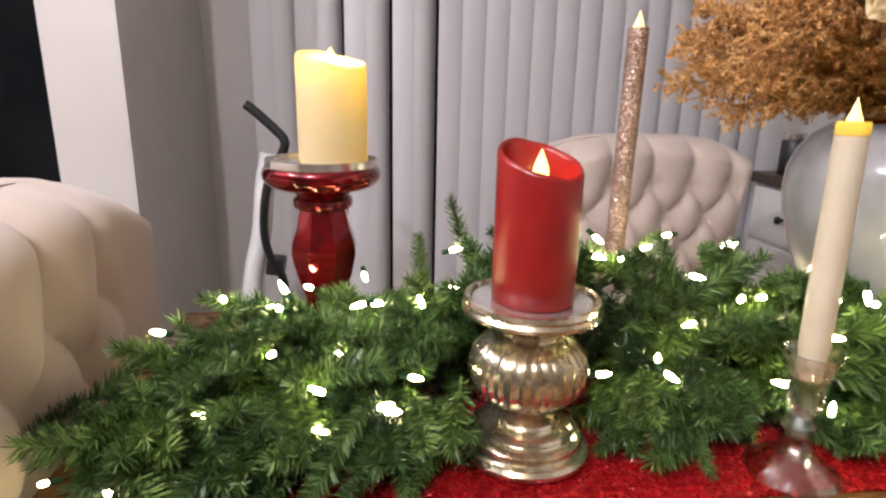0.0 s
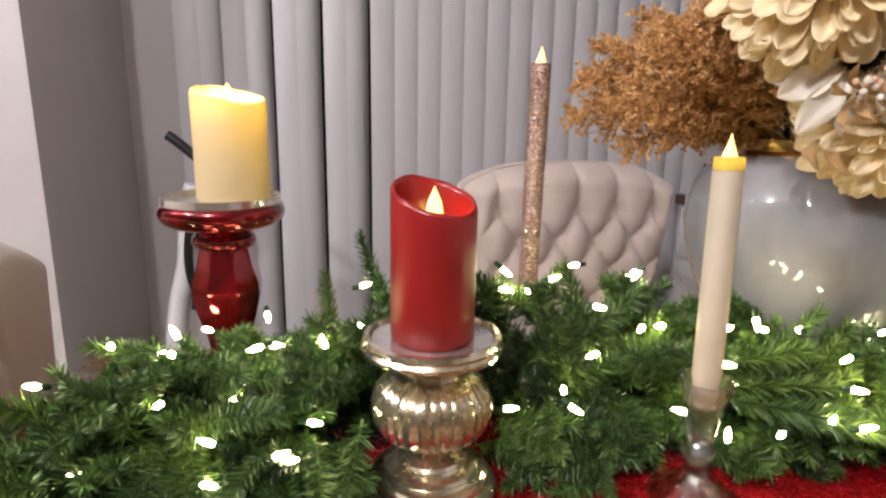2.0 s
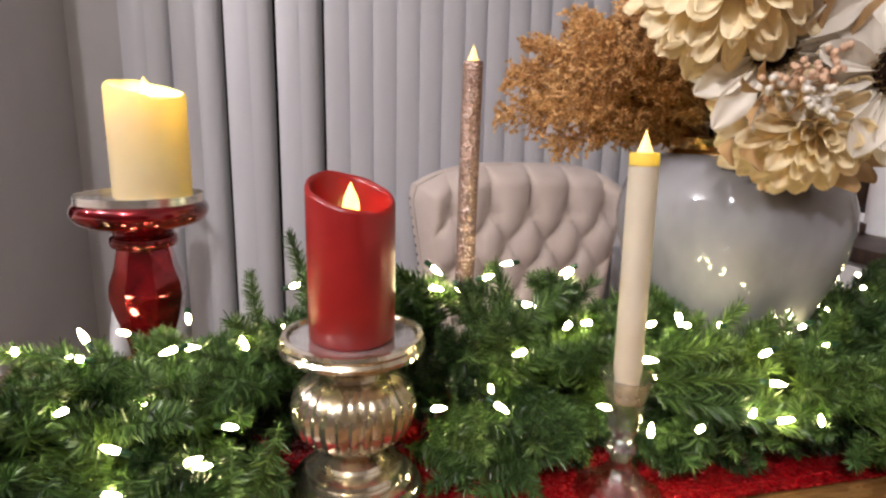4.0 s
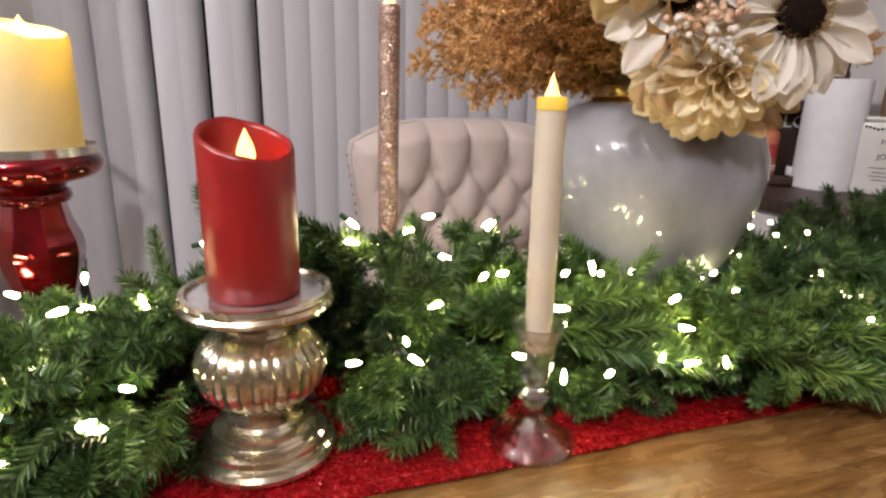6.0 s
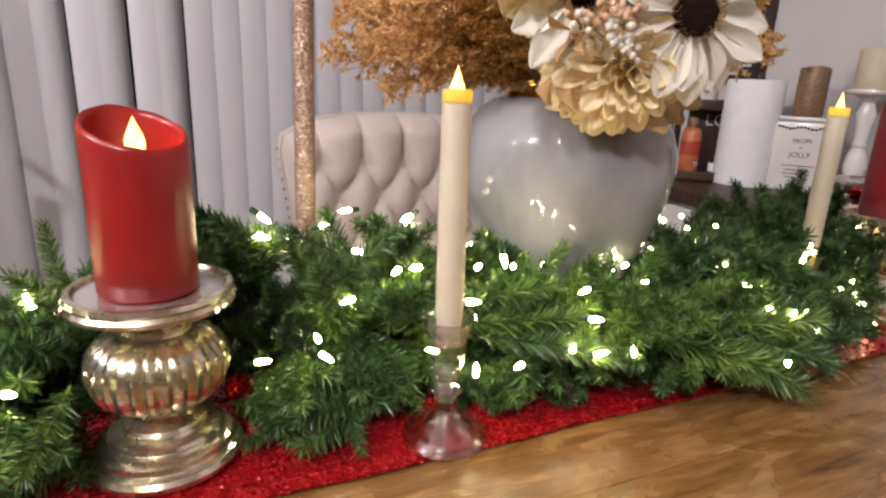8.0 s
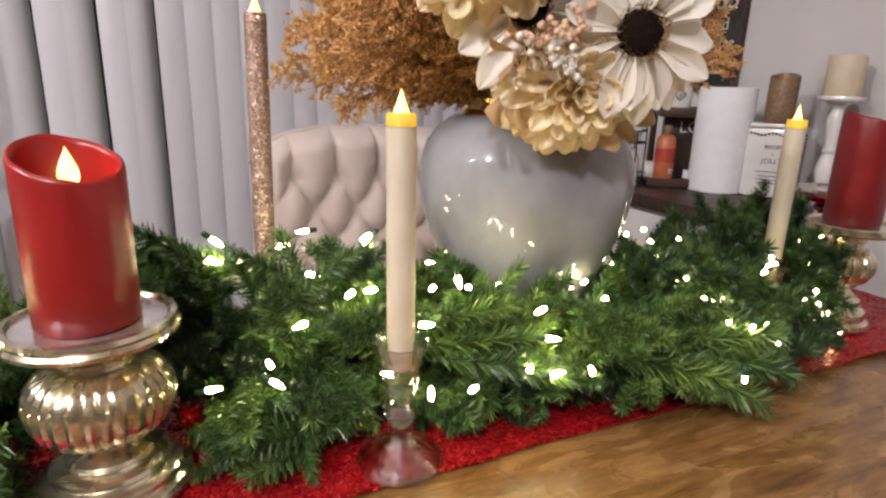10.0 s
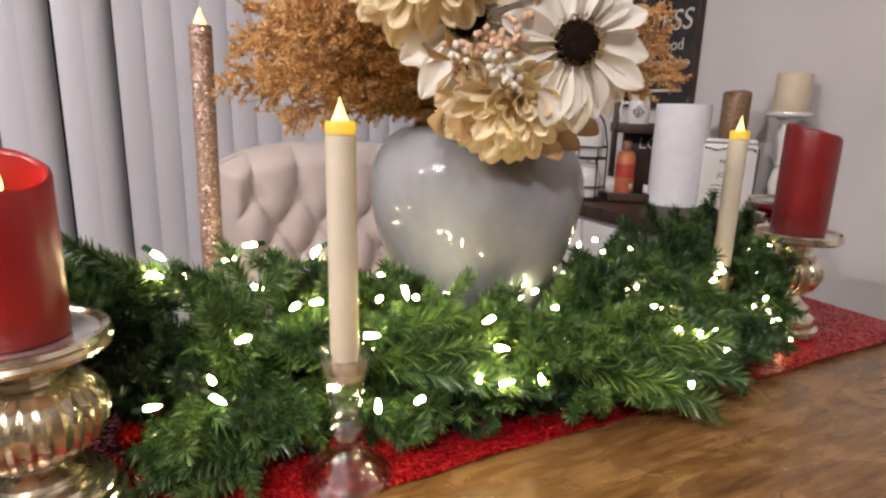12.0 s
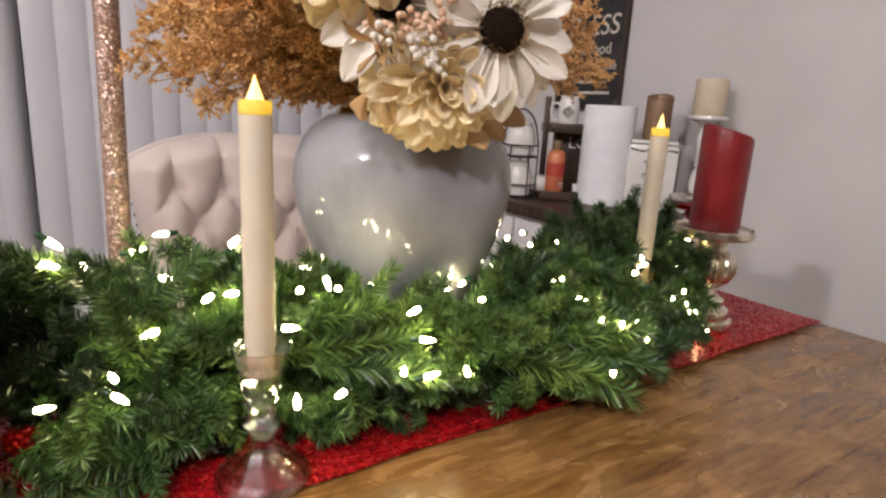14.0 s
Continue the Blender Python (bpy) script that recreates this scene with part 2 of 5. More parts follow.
vary(CERAMIC, (0.70, 0.67, 0.63), (0.77, 0.74, 0.70), 12)
BLACK = mat("black_plastic", (0.012, 0.012, 0.014), 0.4)
vary(BLACK, (0.008, 0.008, 0.01), (0.02, 0.02, 0.022), 20)
INK = mat("black_ink", (0.03, 0.028, 0.027), 0.7)
SIGNBOARD = mat("blackboard_sign", (0.022, 0.02, 0.019), 0.6)
vary(SIGNBOARD, (0.015, 0.014, 0.013), (0.035, 0.03, 0.028), 25)
CHALK = mat("cream_lettering", (0.66, 0.60, 0.50), 0.7)
vary(CHALK, (0.55, 0.5, 0.42), (0.7, 0.64, 0.55), 60)
ORANGE = mat("orange_plastic", (0.48, 0.14, 0.06), 0.35)
vary(ORANGE, (0.42, 0.11, 0.045), (0.54, 0.18, 0.08), 20)
REDLABEL = mat("red_label", (0.40, 0.04, 0.025), 0.5)
vary(REDLABEL, (0.36, 0.03, 0.02), (0.45, 0.06, 0.035), 30)
BRONZE = mat("bronze_glitter", (0.22, 0.13, 0.075), 0.5, 0.3)
vary(BRONZE, (0.16, 0.09, 0.05), (0.30, 0.19, 0.11), 260, 3)
WHITEPLASTIC = mat("white_plastic", (0.72, 0.72, 0.73), 0.3)
vary(WHITEPLASTIC, (0.68, 0.68, 0.69), (0.75, 0.75, 0.76), 15)

# ---- helpers for meshes ----


def mesh(name, verts, faces, material, smooth=True, angle=38):
    me = bpy.data.meshes.new(name)
    me.from_pydata([tuple(v) for v in verts], [], [tuple(f) for f in faces])
    me.update()
    if smooth:
        me.polygons.foreach_set("use_smooth", [True] * len(me.polygons))
        me.set_sharp_from_angle(angle=radians(angle))
    me.materials.append(material)
    return me


def part(name, data, material, parent, label="", m=None, smooth=True, angle=38):
    """One mesh object under a thing or a part; data is verts and faces, or a finished mesh."""
    me = data if isinstance(data, bpy.types.Mesh) else mesh(name, data[0], data[1], material, smooth, angle)
    ob = new(name, me)
    ob.parent = parent
    if m is not None:
        ob.matrix_basis = m
    return tagged(ob, label)


def thing(name, place, label, category, group="", turn=0.0):
    ob = new(name)
    ob.matrix_basis = pose(*place, 0, 0, turn)
    ob.empty_display_size = 0.02
    return tagged(ob, label, category, group)


def merge(*sets):
    verts, faces = [], []
    for v, f in sets:
        n = len(verts)
        verts += [tuple(p) for p in v]
        faces += [tuple(i + n for i in q) for q in f]
    return verts, faces


def moved(data, m):
    return [tuple(m @ Vector(v)) for v in data[0]], data[1]


def lathe(profile, seg=48, shape=None, cap=True):
    """Turned body round z. profile: radius, height from the bottom up; shape(angle, radius, height) gives another radius."""
    verts, faces = [], []
    for r, z in profile:
        for i in range(seg):
            a = 2 * math.pi * i / seg
            q = shape(a, r, z) if shape else r
            verts.append((q * math.cos(a), q * math.sin(a), z))
    for j in range(len(profile) - 1):
        for i in range(seg):
            k = (i + 1) % seg
            faces.append((j * seg + i, j * seg + k, (j + 1) * seg + k, (j + 1) * seg + i))
    if cap:
        faces.append(tuple(reversed(range(seg))))
        n = (len(profile) - 1) * seg
        faces.append(tuple(range(n, n + seg)))
    return verts, faces


def box(x0, x1, y0, y1, z0, z1, bevel=0.0):
    bm = bmesh.new()
    bmesh.ops.create_cube(bm, size=1)
    for v in bm.verts:
        v.co = Vector(((x0 + x1) / 2 + v.co.x * (x1 - x0), (y0 + y1) / 2 + v.co.y * (y1 - y0), (z0 + z1) / 2 + v.co.z * (z1 - z0)))
    if bevel:
        bmesh.ops.bevel(bm, geom=bm.edges[:], offset=bevel, segments=2, affect="EDGES", profile=0.6)
    bm.verts.ensure_lookup_table()
    out = [tuple(v.co) for v in bm.verts], [tuple(v.index for v in f.verts) for f in bm.faces]
    bm.free()
    return out


def tube(points, radius, seg=8, taper=None):
    """A tube along points; taper gives the radius at each point as a share."""
    verts, faces, pts = [], [], [Vector(p) for p in points]
    for i, p in enumerate(pts):
        d = (pts[min(i + 1, len(pts) - 1)] - pts[max(i - 1, 0)]).normalized()
        side = d.cross(Vector((0.31, 0.17, 0.93))).normalized()
        up = side.cross(d)
        r = radius * (taper[i] if taper else 1)
        for k in range(seg):
            a = 2 * math.pi * k / seg
            verts.append(tuple(p + side * r * math.cos(a) + up * r * math.sin(a)))
    for i in range(len(pts) - 1):
        for k in range(seg):
            n = (k + 1) % seg
            faces.append((i * seg + k, i * seg + n, (i + 1) * seg + n, (i + 1) * seg + k))
    faces.append(tuple(reversed(range(seg))))
    faces.append(tuple(range((len(pts) - 1) * seg, len(pts) * seg)))
    return verts, faces


def bend(points, steps=6):
    """A smooth line through points (Catmull-Rom)."""
    p = [Vector(q) for q in points]
    p = [2 * p[0] - p[1]] + p + [2 * p[-1] - p[-2]]
    out = []
    for i in range(1, len(p) - 2):
        for s in range(steps):
            t = s / steps
            out.append(0.5 * (2 * p[i] + (p[i + 1] - p[i - 1]) * t + (2 * p[i - 1] - 5 * p[i] + 4 * p[i + 1] - p[i + 2]) * t * t + (3 * p[i] - p[i - 1] - 3 * p[i + 1] + p[i + 2]) * t ** 3))
    return out + [p[-2]]


def text_mesh(words, size, material, shear=0.0):
    cu = bpy.data.curves.new("lettering", "FONT")
    cu.body, cu.size, cu.extrude, cu.shear, cu.align_x = words, size, 0.0006, shear, "CENTER"
    tmp = new("lettering", cu)
    me = bpy.data.meshes.new_from_object(tmp.evaluated_get(bpy.context.evaluated_depsgraph_get()))
    bpy.data.objects.remove(tmp)
    bpy.data.curves.remove(cu)
    me.materials.clear()
    me.materials.append(material)
    return me


def frame_at(origin, z_dir, hint=(0, 0, 1)):
    """A pose at origin whose z runs along z_dir."""
    z = Vector(z_dir).normalized()
    x = Vector(hint).cross(z)
    x = x.normalized() if x.length > 1e-4 else Vector((1, 0, 0))
    y = z.cross(x)
    m = Matrix((x, y, z)).transposed().to_4x4()
    m.translation = Vector(origin)
    return m


# ---- the room ----
def setting(name, data, material, label):
    ob = new(name, mesh(name, data[0], data[1], material, False))
    return tagged(ob, label, kind="structure")


NORTH, EAST, WEST, SOUTH = 2.62, 2.20, -4.2, -3.4
setting("floor", box(WEST - 0.1, EAST + 0.12, SOUTH - 0.1, NORTH + 0.6, -0.1, 0), FLOORM, "brown wood floor of the dining room")
setting("ceiling", box(WEST - 0.1, EAST + 0.12, SOUTH - 0.1, NORTH + 0.6, CEILING, CEILING + 0.1), CEIL, "plain white ceiling")
setting("wall_east", box(EAST, EAST + 0.12, SOUTH - 0.1, NORTH + 0.12, 0, CEILING), WALL, "light grey painted wall beside the table end")
# south and west walls are never in view; dark to keep shadows deep
setting("wall_south", box(WEST, EAST, SOUTH - 0.1, SOUTH, 0, CEILING), UNSEENWALL, "unseen wall, coloured brown to bounce less light")
setting("wall_west", box(WEST - 0.1, WEST, SOUTH - 0.1, NORTH + 0.12, 0, CEILING), UNSEENWALL, "unseen wall, coloured brown to bounce less light")
# north wall with the window opening behind the blinds
WX0, WX1 = 0.06, 1.90
setting("wall_north", merge(box(-0.145, WX0, NORTH, NORTH + 0.12, 0, CEILING), box(WX1, EAST, NORTH, NORTH + 0.12, 0, CEILING),
                            box(WX0, WX1, NORTH, NORTH + 0.12, 2.2, CEILING), box(WX0, WX1, NORTH, NORTH + 0.12, 0, 0.08)), WALL, "light grey wall round the wide window")
setting("wall_return", box(-0.31, -0.145, 1.95, NORTH + 0.12, 0, CEILING), WALL, "projecting end of a light grey wall")
setting("wall_far", box(WEST, -0.31, NORTH, NORTH + 0.12, 0, CEILING), WALL, "light grey wall beyond the dark door")
win = tagged(new("window_1"), "wide dark window at night behind the blinds", "window", kind="structure")
part("window_frame", merge(box(WX0, WX1, NORTH + 0.03, NORTH + 0.08, 0.08, 0.14), box(WX0, WX1, NORTH + 0.03, NORTH + 0.08, 2.14, 2.2),
                           box(WX0, WX0 + 0.06, NORTH + 0.03, NORTH + 0.08, 0.14, 2.14), box(WX1 - 0.06, WX1, NORTH + 0.03, NORTH + 0.08, 0.14, 2.14)), TRIM, win, smooth=False)
part("pane", box(WX0 + 0.06, WX1 - 0.06, NORTH + 0.05, NORTH + 0.056, 0.14, 2.14), DARKGLASS, win, smooth=False)
door = tagged(new("door_1"), "tall black glass door beside the wall end", "door", kind="structure")
part("glass", box(-1.3, -0.314, 1.99, 2.0, 0.05, 2.1), DARKGLASS, door, smooth=False)
part("door_frame", merge(box(-1.36, -1.3, 1.97, 2.02, 0, 2.16), box(-1.3, -0.314, 1.97, 2.02, 2.1, 2.16), box(-1.3, -0.314, 1.97, 2.02, 0, 0.05)), BLACK, door, smooth=False)


def slat(width, bow):
    """A hanging slat, bowed across its width, 1.5 mm thick."""
    verts, faces, n = [], [], 8
    for side in (0, 1):
        for z in (0.02, 1.99):
            for i in range(n + 1):
                s = i / n - 0.5
                verts.append((s * width, -bow * (1 - 4 * s * s) + side * 0.0015, z))
    for side in (0, 1):
        o = side * 2 * (n + 1)
        for i in range(n):
            q = (o + i, o + i + 1, o + n + 2 + i, o + n + 1 + i)
            faces.append(q if side == 0 else tuple(reversed(q)))
    return verts, faces


blinds = thing("vertical_blinds", (0, 2.5, 0.0), "closed grey-white vinyl vertical blinds hanging before the window", "blinds")
part("head_rail", box(0.0, 1.93, -0.03, 0.118, 1.985, 2.04, 0.004), TRIM, blinds)
closed_slat = mesh("slat", *slat(0.089, 0.005), BLIND)
wide_slat = mesh("slat", *slat(0.089, 0.012), BLIND)
for i in range(16):
    part("slat", closed_slat, None, blinds, m=pose(0.667 + 0.0775 * i, 0, 0, 0, 0, 13 + random.uniform(-1.5, 1.5)))
for i, edge in enumerate((0.034, 0.172, 0.325, 0.478)):
    part("slat", wide_slat, None, blinds, m=pose(edge + 0.042, 0.004, 0, 0, 0, 2 + random.uniform(-2, 2)))
    part("slat", wide_slat, None, blinds, m=pose(edge + 0.105, 0.016, 0, 0, 0, 34 + random.uniform(-2, 2)))

# ---- table ----
TOP = 0.75
table = thing("dining_table", (0.93, 1.02, 0), "rustic brown wooden dining table with a worn top", "table")
planks = (-0.64, -0.49, -0.33, -0.20, -0.04, 0.13, 0.25, 0.36)
for a, b in zip(planks, planks[1:]):
    part("plank", box(-0.80, 0.805, a + 0.0002, b - 0.0002, TOP - 0.04, TOP, 0.0004), WOOD, table)
part("apron", merge(box(-0.7, 0.7, -0.5, -0.47, 0.62, 0.71), box(-0.7, 0.7, 0.27, 0.30, 0.62, 0.71), box(-0.7, -0.67, -0.47, 0.27, 0.62, 0.71), box(0.67, 0.7, -0.47, 0.27, 0.62, 0.71)), WOOD, table, smooth=False)
for sx in (-0.69, 0.69):
    for sy in (-0.5, 0.26):
        part("leg", box(sx - 0.04, sx + 0.04, sy - 0.03, sy + 0.05, 0, 0.62, 0.006), WOOD, table)

# table runner: a thin glittering cloth with a slightly wavy edge
nx, ny = 150, 26
rv, rf = [], []
for side in (0, 1):
    for j in range(ny + 1):
        for i in range(nx + 1):
            x = 0.205 + 1.527 * i / nx
            y = 0.902 + 0.345 * j / ny
            e = 1 - min(1, min(j, ny - j) / 3)
            y += 0.004 * e * noise.noise(Vector((x * 9, j * 0.01, 2)))
            z = TOP + 0.0028 + 0.0022 * (1 + noise.noise(Vector((x * 14, y * 14, 5)))) - side * 0.0024
            rv.append((x, y, z))
w = nx + 1
for side in (0, 1):
    o = side * w * (ny + 1)
    for j in range(ny):
        for i in range(nx):
            q = (o + j * w + i, o + j * w + i + 1, o + (j + 1) * w + i + 1, o + (j + 1) * w + i)
            rf.append(q if side == 0 else tuple(reversed(q)))
for ring in ([j * w for j in range(ny + 1)], [j * w + nx for j in range(ny + 1)], list(range(w)), [ny * w + i for i in range(w)]):
    o = w * (ny + 1)
    rf += [(a, b, b + o, a + o) for a, b in zip(ring, ring[1:])]
runner = thing("table_runner", (0, 0, 0), "red glitter fabric runner laid along the table", "table runner")
part("cloth", (rv, rf), SEQUIN, runner)
for row in (1, ny - 1):
    part("hem", tube([Vector(rv[row * w + i]) + Vector((0, 0, 0.0002)) for i in range(nx + 1)], 0.0007, 5), SEQUIN, runner, "stitched hem")
RUN = TOP + 0.006


# ---- tufted chairs ----
def chair(place, turn, label, border=0.93, narrow=0.055, drop=0.060, bow=3.4):
    """Back's front face at local y = 0, looking to -y; x across."""
    c = thing("dining_chair", place, label, "chair", "tufted chairs round the table", turn)
    zb, p, q, zt = 0.46, 0.1035, 0.079, 0.870

    def half(z):
        return 0.289 - narrow * max(0.0, (0.92 - z) / 0.4) ** 1.0 - 0.03 * max(0.0, (z - 0.90) / 0.09) ** 2

    def top(u):
        return 0.985 - drop * (abs(u) / 0.289) ** bow

    nu, nz = 120, 110
    verts, faces = [], []
    for j in range(nz + 1):
        for i in range(nu + 1):
            s, t = 2 * i / nu - 1, j / nz
            u = s * half(zb + t * (0.95 - zb))
            z = zb + t * (top(u) - zb)
            a, b = (u / p) + (z - zt) / (2 * q), (u / p) - (z - zt) / (2 * q)
            if z > zt:
                h = abs(math.sin(math.pi * u / p)) ** 0.40
            else:
                h = (abs(math.sin(math.pi * a)) * abs(math.sin(math.pi * b))) ** 0.36
            # the pull of the nearest button
            row = max(0, round((zt - z) / q))
            shift = 0.0 if row % 2 == 0 else 0.5
            gap = math.hypot(u - (round(u / p - shift) + shift) * p, z - (zt - row * q))
            h = min(h, 1.0) * (1 - 0.75 * math.exp(-(gap / 0.021) ** 2))
            inner = min(1.0, max(0.0, (border - abs(s)) / 0.12))
            h = h * inner + 0.8 * (1 - inner)
            k = min((1 - abs(s)) * half(z), (1 - t) * (0.95 - zb))
            edge = 1 - (1 - min(1.0, k / 0.05)) ** 2.4
            verts.append((u, 0.062 - 0.052 * edge - 0.034 * h * (0.35 + 0.65 * edge), z))
    w = nu + 1
    for j in range(nz):
        for i in range(nu):
            faces.append((j * w + i, j * w + i + 1, (j + 1) * w + i + 1, (j + 1) * w + i))
    part("backrest", (verts, faces), LINEN, c, angle=80)
    # the side band, top and rear
    ring = [j * w for j in range(nz + 1)] + [nz * w + i for i in range(1, nu + 1)] + [j * w + nu for j in range(nz - 1, -1, -1)]
    rim = [Vector(verts[k]) for k in ring]
    bv, bf = [], []
    for r in rim:
        mid = Vector((0, r.y, 0.7))
        for dy, f in ((0.0, 1.0), (0.012, 1.012), (0.03, 1.012), (0.075, 0.99), (0.085, 0.95)):
            g = mid + (r - mid) * f
            bv.append((g.x, 0.06 + dy, g.z))
    for k in range(len(rim) - 1):
        for s in range(4):
            bf.append((k * 5 + s, k * 5 + s + 1, (k + 1) * 5 + s + 1, (k + 1) * 5 + s))
    bf.append(tuple(k * 5 + 4 for k in range(len(rim))))
    part("back_cover", (bv, bf), LINEN, c, angle=60)
    for row in range(4):
        z = zt - row * q
        shift = 0 if row % 2 == 0 else p / 2
        for n in range(-3, 4):
            u = n * p + shift
            if abs(u) < half(z) * border - 0.045:
                part("button", lathe(((0.002, -0.004), (0.007, -0.003), (0.0075, 0.0), (0.005, 0.0025), (0.0015, 0.0035)), 12), LINEN, c, m=pose(u, 0.0125, z, 90, 0, 0))
    nail = mesh("nail", *lathe(((0.005, -0.001), (0.0052, 0.0012), (0.003, 0.0032), (0.0008, 0.004)), 8), NAIL)
    for sx in (-1, 1):
        for n in range(16):
            z = 0.53 + n * 0.0245
            part("nail", nail, None, c, m=pose(sx * half(z) * 1.012, 0.086, z, 0, sx * 90, 0))
    sv, sf = box(-0.25, 0.25, -0.46, 0.05, 0.36, 0.48, 0.03)
    part("seat", (sv, sf), LINEN, c)
    for sx, sy in ((-0.21, -0.42), (0.21, -0.42), (-0.21, 0.08), (0.21, 0.08)):
        part("leg", lathe(((0.014, 0), (0.018, 0.05), (0.024, 0.36)), 14), DARKWOOD, c, m=pose(sx, sy, 0))
    return c


chair((1.088, 1.87, 0), 0, "beige linen dining chair with a button-tufted back, nailheads down its sides")
chair((0.105, 1.055, 0), 90, "beige linen tufted dining chair drawn up to the table end", 0.50, 0.03, 0.075, 3.4)


# ---- candles and holders ----
def pillar(name, place, label, material, r, h_high, h_low, lit, lean=0.0, glow=0.0, cup=0.022):
    """A flameless pillar with a melted hollow top; it dips at the side that lean (degrees) gives."""
    c = thing(name, place, label, "candle")
    n = 72

    def brim(a):
        return h_low + (h_high - h_low) * (0.5 - 0.5 * math.cos(a - radians(lean))) + 0.0006 * math.sin(3 * a + 1) + 0.0004 * math.sin(7 * a)

    pool = h_low - cup * 0.8
    rings = [(r - 0.003, lambda a: 0.0), (r, lambda a: 0.003), (r * 1.002, lambda a: 0.3 * h_low), (r, lambda a: 0.7 * h_low), (r, lambda a: brim(a) - 0.004), (r - 0.0008, lambda a: brim(a) - 0.0012),
             (r - 0.0025, brim), (r - 0.0045, lambda a: brim(a) - 0.0012), (r - 0.0056, lambda a: brim(a) - 0.005), (r - 0.0062, lambda a: pool), (r - 0.0062, lambda a: 0.68 * h_low), (r - 0.010, lambda a: 0.62 * h_low), (0.002, lambda a: 0.60 * h_low)]
    verts, faces = [], []
    for rr, f in rings:
        for i in range(n):
            a = 2 * math.pi * i / n
            verts.append((rr * math.cos(a), rr * math.sin(a), f(a)))
    for j in range(len(rings) - 1):
        for i in range(n):
            k = (i + 1) % n
            faces.append((j * n + i, j * n + k, (j + 1) * n + k, (j + 1) * n + i))
    faces.append(tuple(range((len(rings) - 1) * n, len(rings) * n)))
    part("wax_body", (verts, faces), material, c, angle=50)
    part("wax_pool", lathe(((r * 0.3, pool - 0.010), (r - 0.0064, pool - 0.0085), (r - 0.0064, pool), (r - 0.010, pool - 0.003), (r * 0.5, pool - 0.006), (r * 0.1, pool - 0.0065)), 48), material, c, angle=60)
    if lit:
        fz = h_low - (0.0085 if h_high - h_low > 0.02 else 0.002)
        fl = lathe(((0.0030, 0), (0.0054, 0.003), (0.0068, 0.007), (0.0070, 0.011), (0.0062, 0.016), (0.0046, 0.021), (0.0026, 0.026), (0.0010, 0.030), (0.0003, 0.032)), 16)
        tall = 0.9 * (h_high - h_low + 0.0065) / 0.0325
        fl = ([(x, y * 0.7, z * tall) for x, y, z in fl[0]], fl[1])
        part("flame", fl, FLAME, c, "glowing plastic flame", pose(0, -0.002, fz))
    if glow:
        lamp("candle_led", "POINT", (place[0] + 0.014, place[1] - 0.012, place[2] + pool + 0.003), glow * 1.0, 0.004, (1.0, 0.80, 0.20))
        lamp("candle_led", "POINT", (place[0] + 0.018, place[1] - 0.016, place[2] + pool - 0.0125), glow * 0.14, 0.004, (1.0, 0.78, 0.16))
    return c


def holder(name, place, profile, label, material, shape=None, plate=None, seg=96, group=""):
    c = thing(name, place, label, "candle holder", group)
    for piece, prof, sh in profile:
        part(piece, lathe(prof, seg, sh), material, c, angle=65 if piece in ("dish", "collar") else 32)
    if plate:
        part("plate_inset", lathe(plate, 64), SILVER, c, "silvered glass inset")
    return c


def ribs(count, depth):
    return lambda a, r, z: r * (1 - depth * (1 - abs(math.cos(count * a / 2))) ** 1.3)


# big gold mercury-glass holder
GP = ((0.0625, 0.1400), (0.0632, 0.1435), (0.0610, 0.1465), (0.0618, 0.1490), (0.0605, 0.1525), (0.0560, 0.1530), (0.0540, 0.1500), (0.0540, 0.1480), (0.002, 0.1478))
gold_profile = (
    ("foot", ((0.0595, 0.0), (0.0615, 0.0025), (0.0618, 0.0065), (0.0590, 0.0100), (0.0545, 0.0112), (0.0530, 0.0125), (0.0542, 0.0150), (0.0535, 0.0185), (0.0490, 0.0208), (0.0448, 0.0215), (0.0440, 0.0230), (0.0448, 0.0255), (0.0435, 0.0285),
              (0.0390, 0.0303), (0.0335, 0.0310), (0.0328, 0.0325), (0.0332, 0.0345), (0.0315, 0.0370), (0.0260, 0.0392), (0.0205, 0.0420), (0.0185, 0.0450), (0.0182, 0.047)), None),
    ("globe", ((0.0180, 0.047), (0.0260, 0.0490), (0.0400, 0.0560), (0.0500, 0.0660), (0.0545, 0.0780), (0.0552, 0.0880), (0.0525, 0.0990), (0.0450, 0.1085), (0.0340, 0.1140), (0.0280, 0.1155)), ribs(30, 0.07)),
    ("neck", ((0.0275, 0.1150), (0.0268, 0.1180), (0.0290, 0.1195), (0.0300, 0.1225), (0.0275, 0.1240), (0.0290, 0.1275), (0.0400, 0.1320), (0.0560, 0.1370), (0.0622, 0.1395)), None),
    ("plate", GP, None))
GX, GY = 0.5555, 0.990
holder("candle_holder", (GX, GY, RUN), gold_profile, "gold mercury-glass pillar holder with a ribbed globe, on the red runner", GOLD, plate=((0.0535, 0.1482), (0.0535, 0.1496), (0.002, 0.1496)), group="gold candle holders")
pillar("pillar_candle", (GX - 0.001, GY - 0.004, RUN + 0.1498), "red wax flameless pillar candle with a dipped top, lit", REDWAX, 0.0366, 0.139, 0.113, True, lean=-62, cup=0.010, glow=0.05)

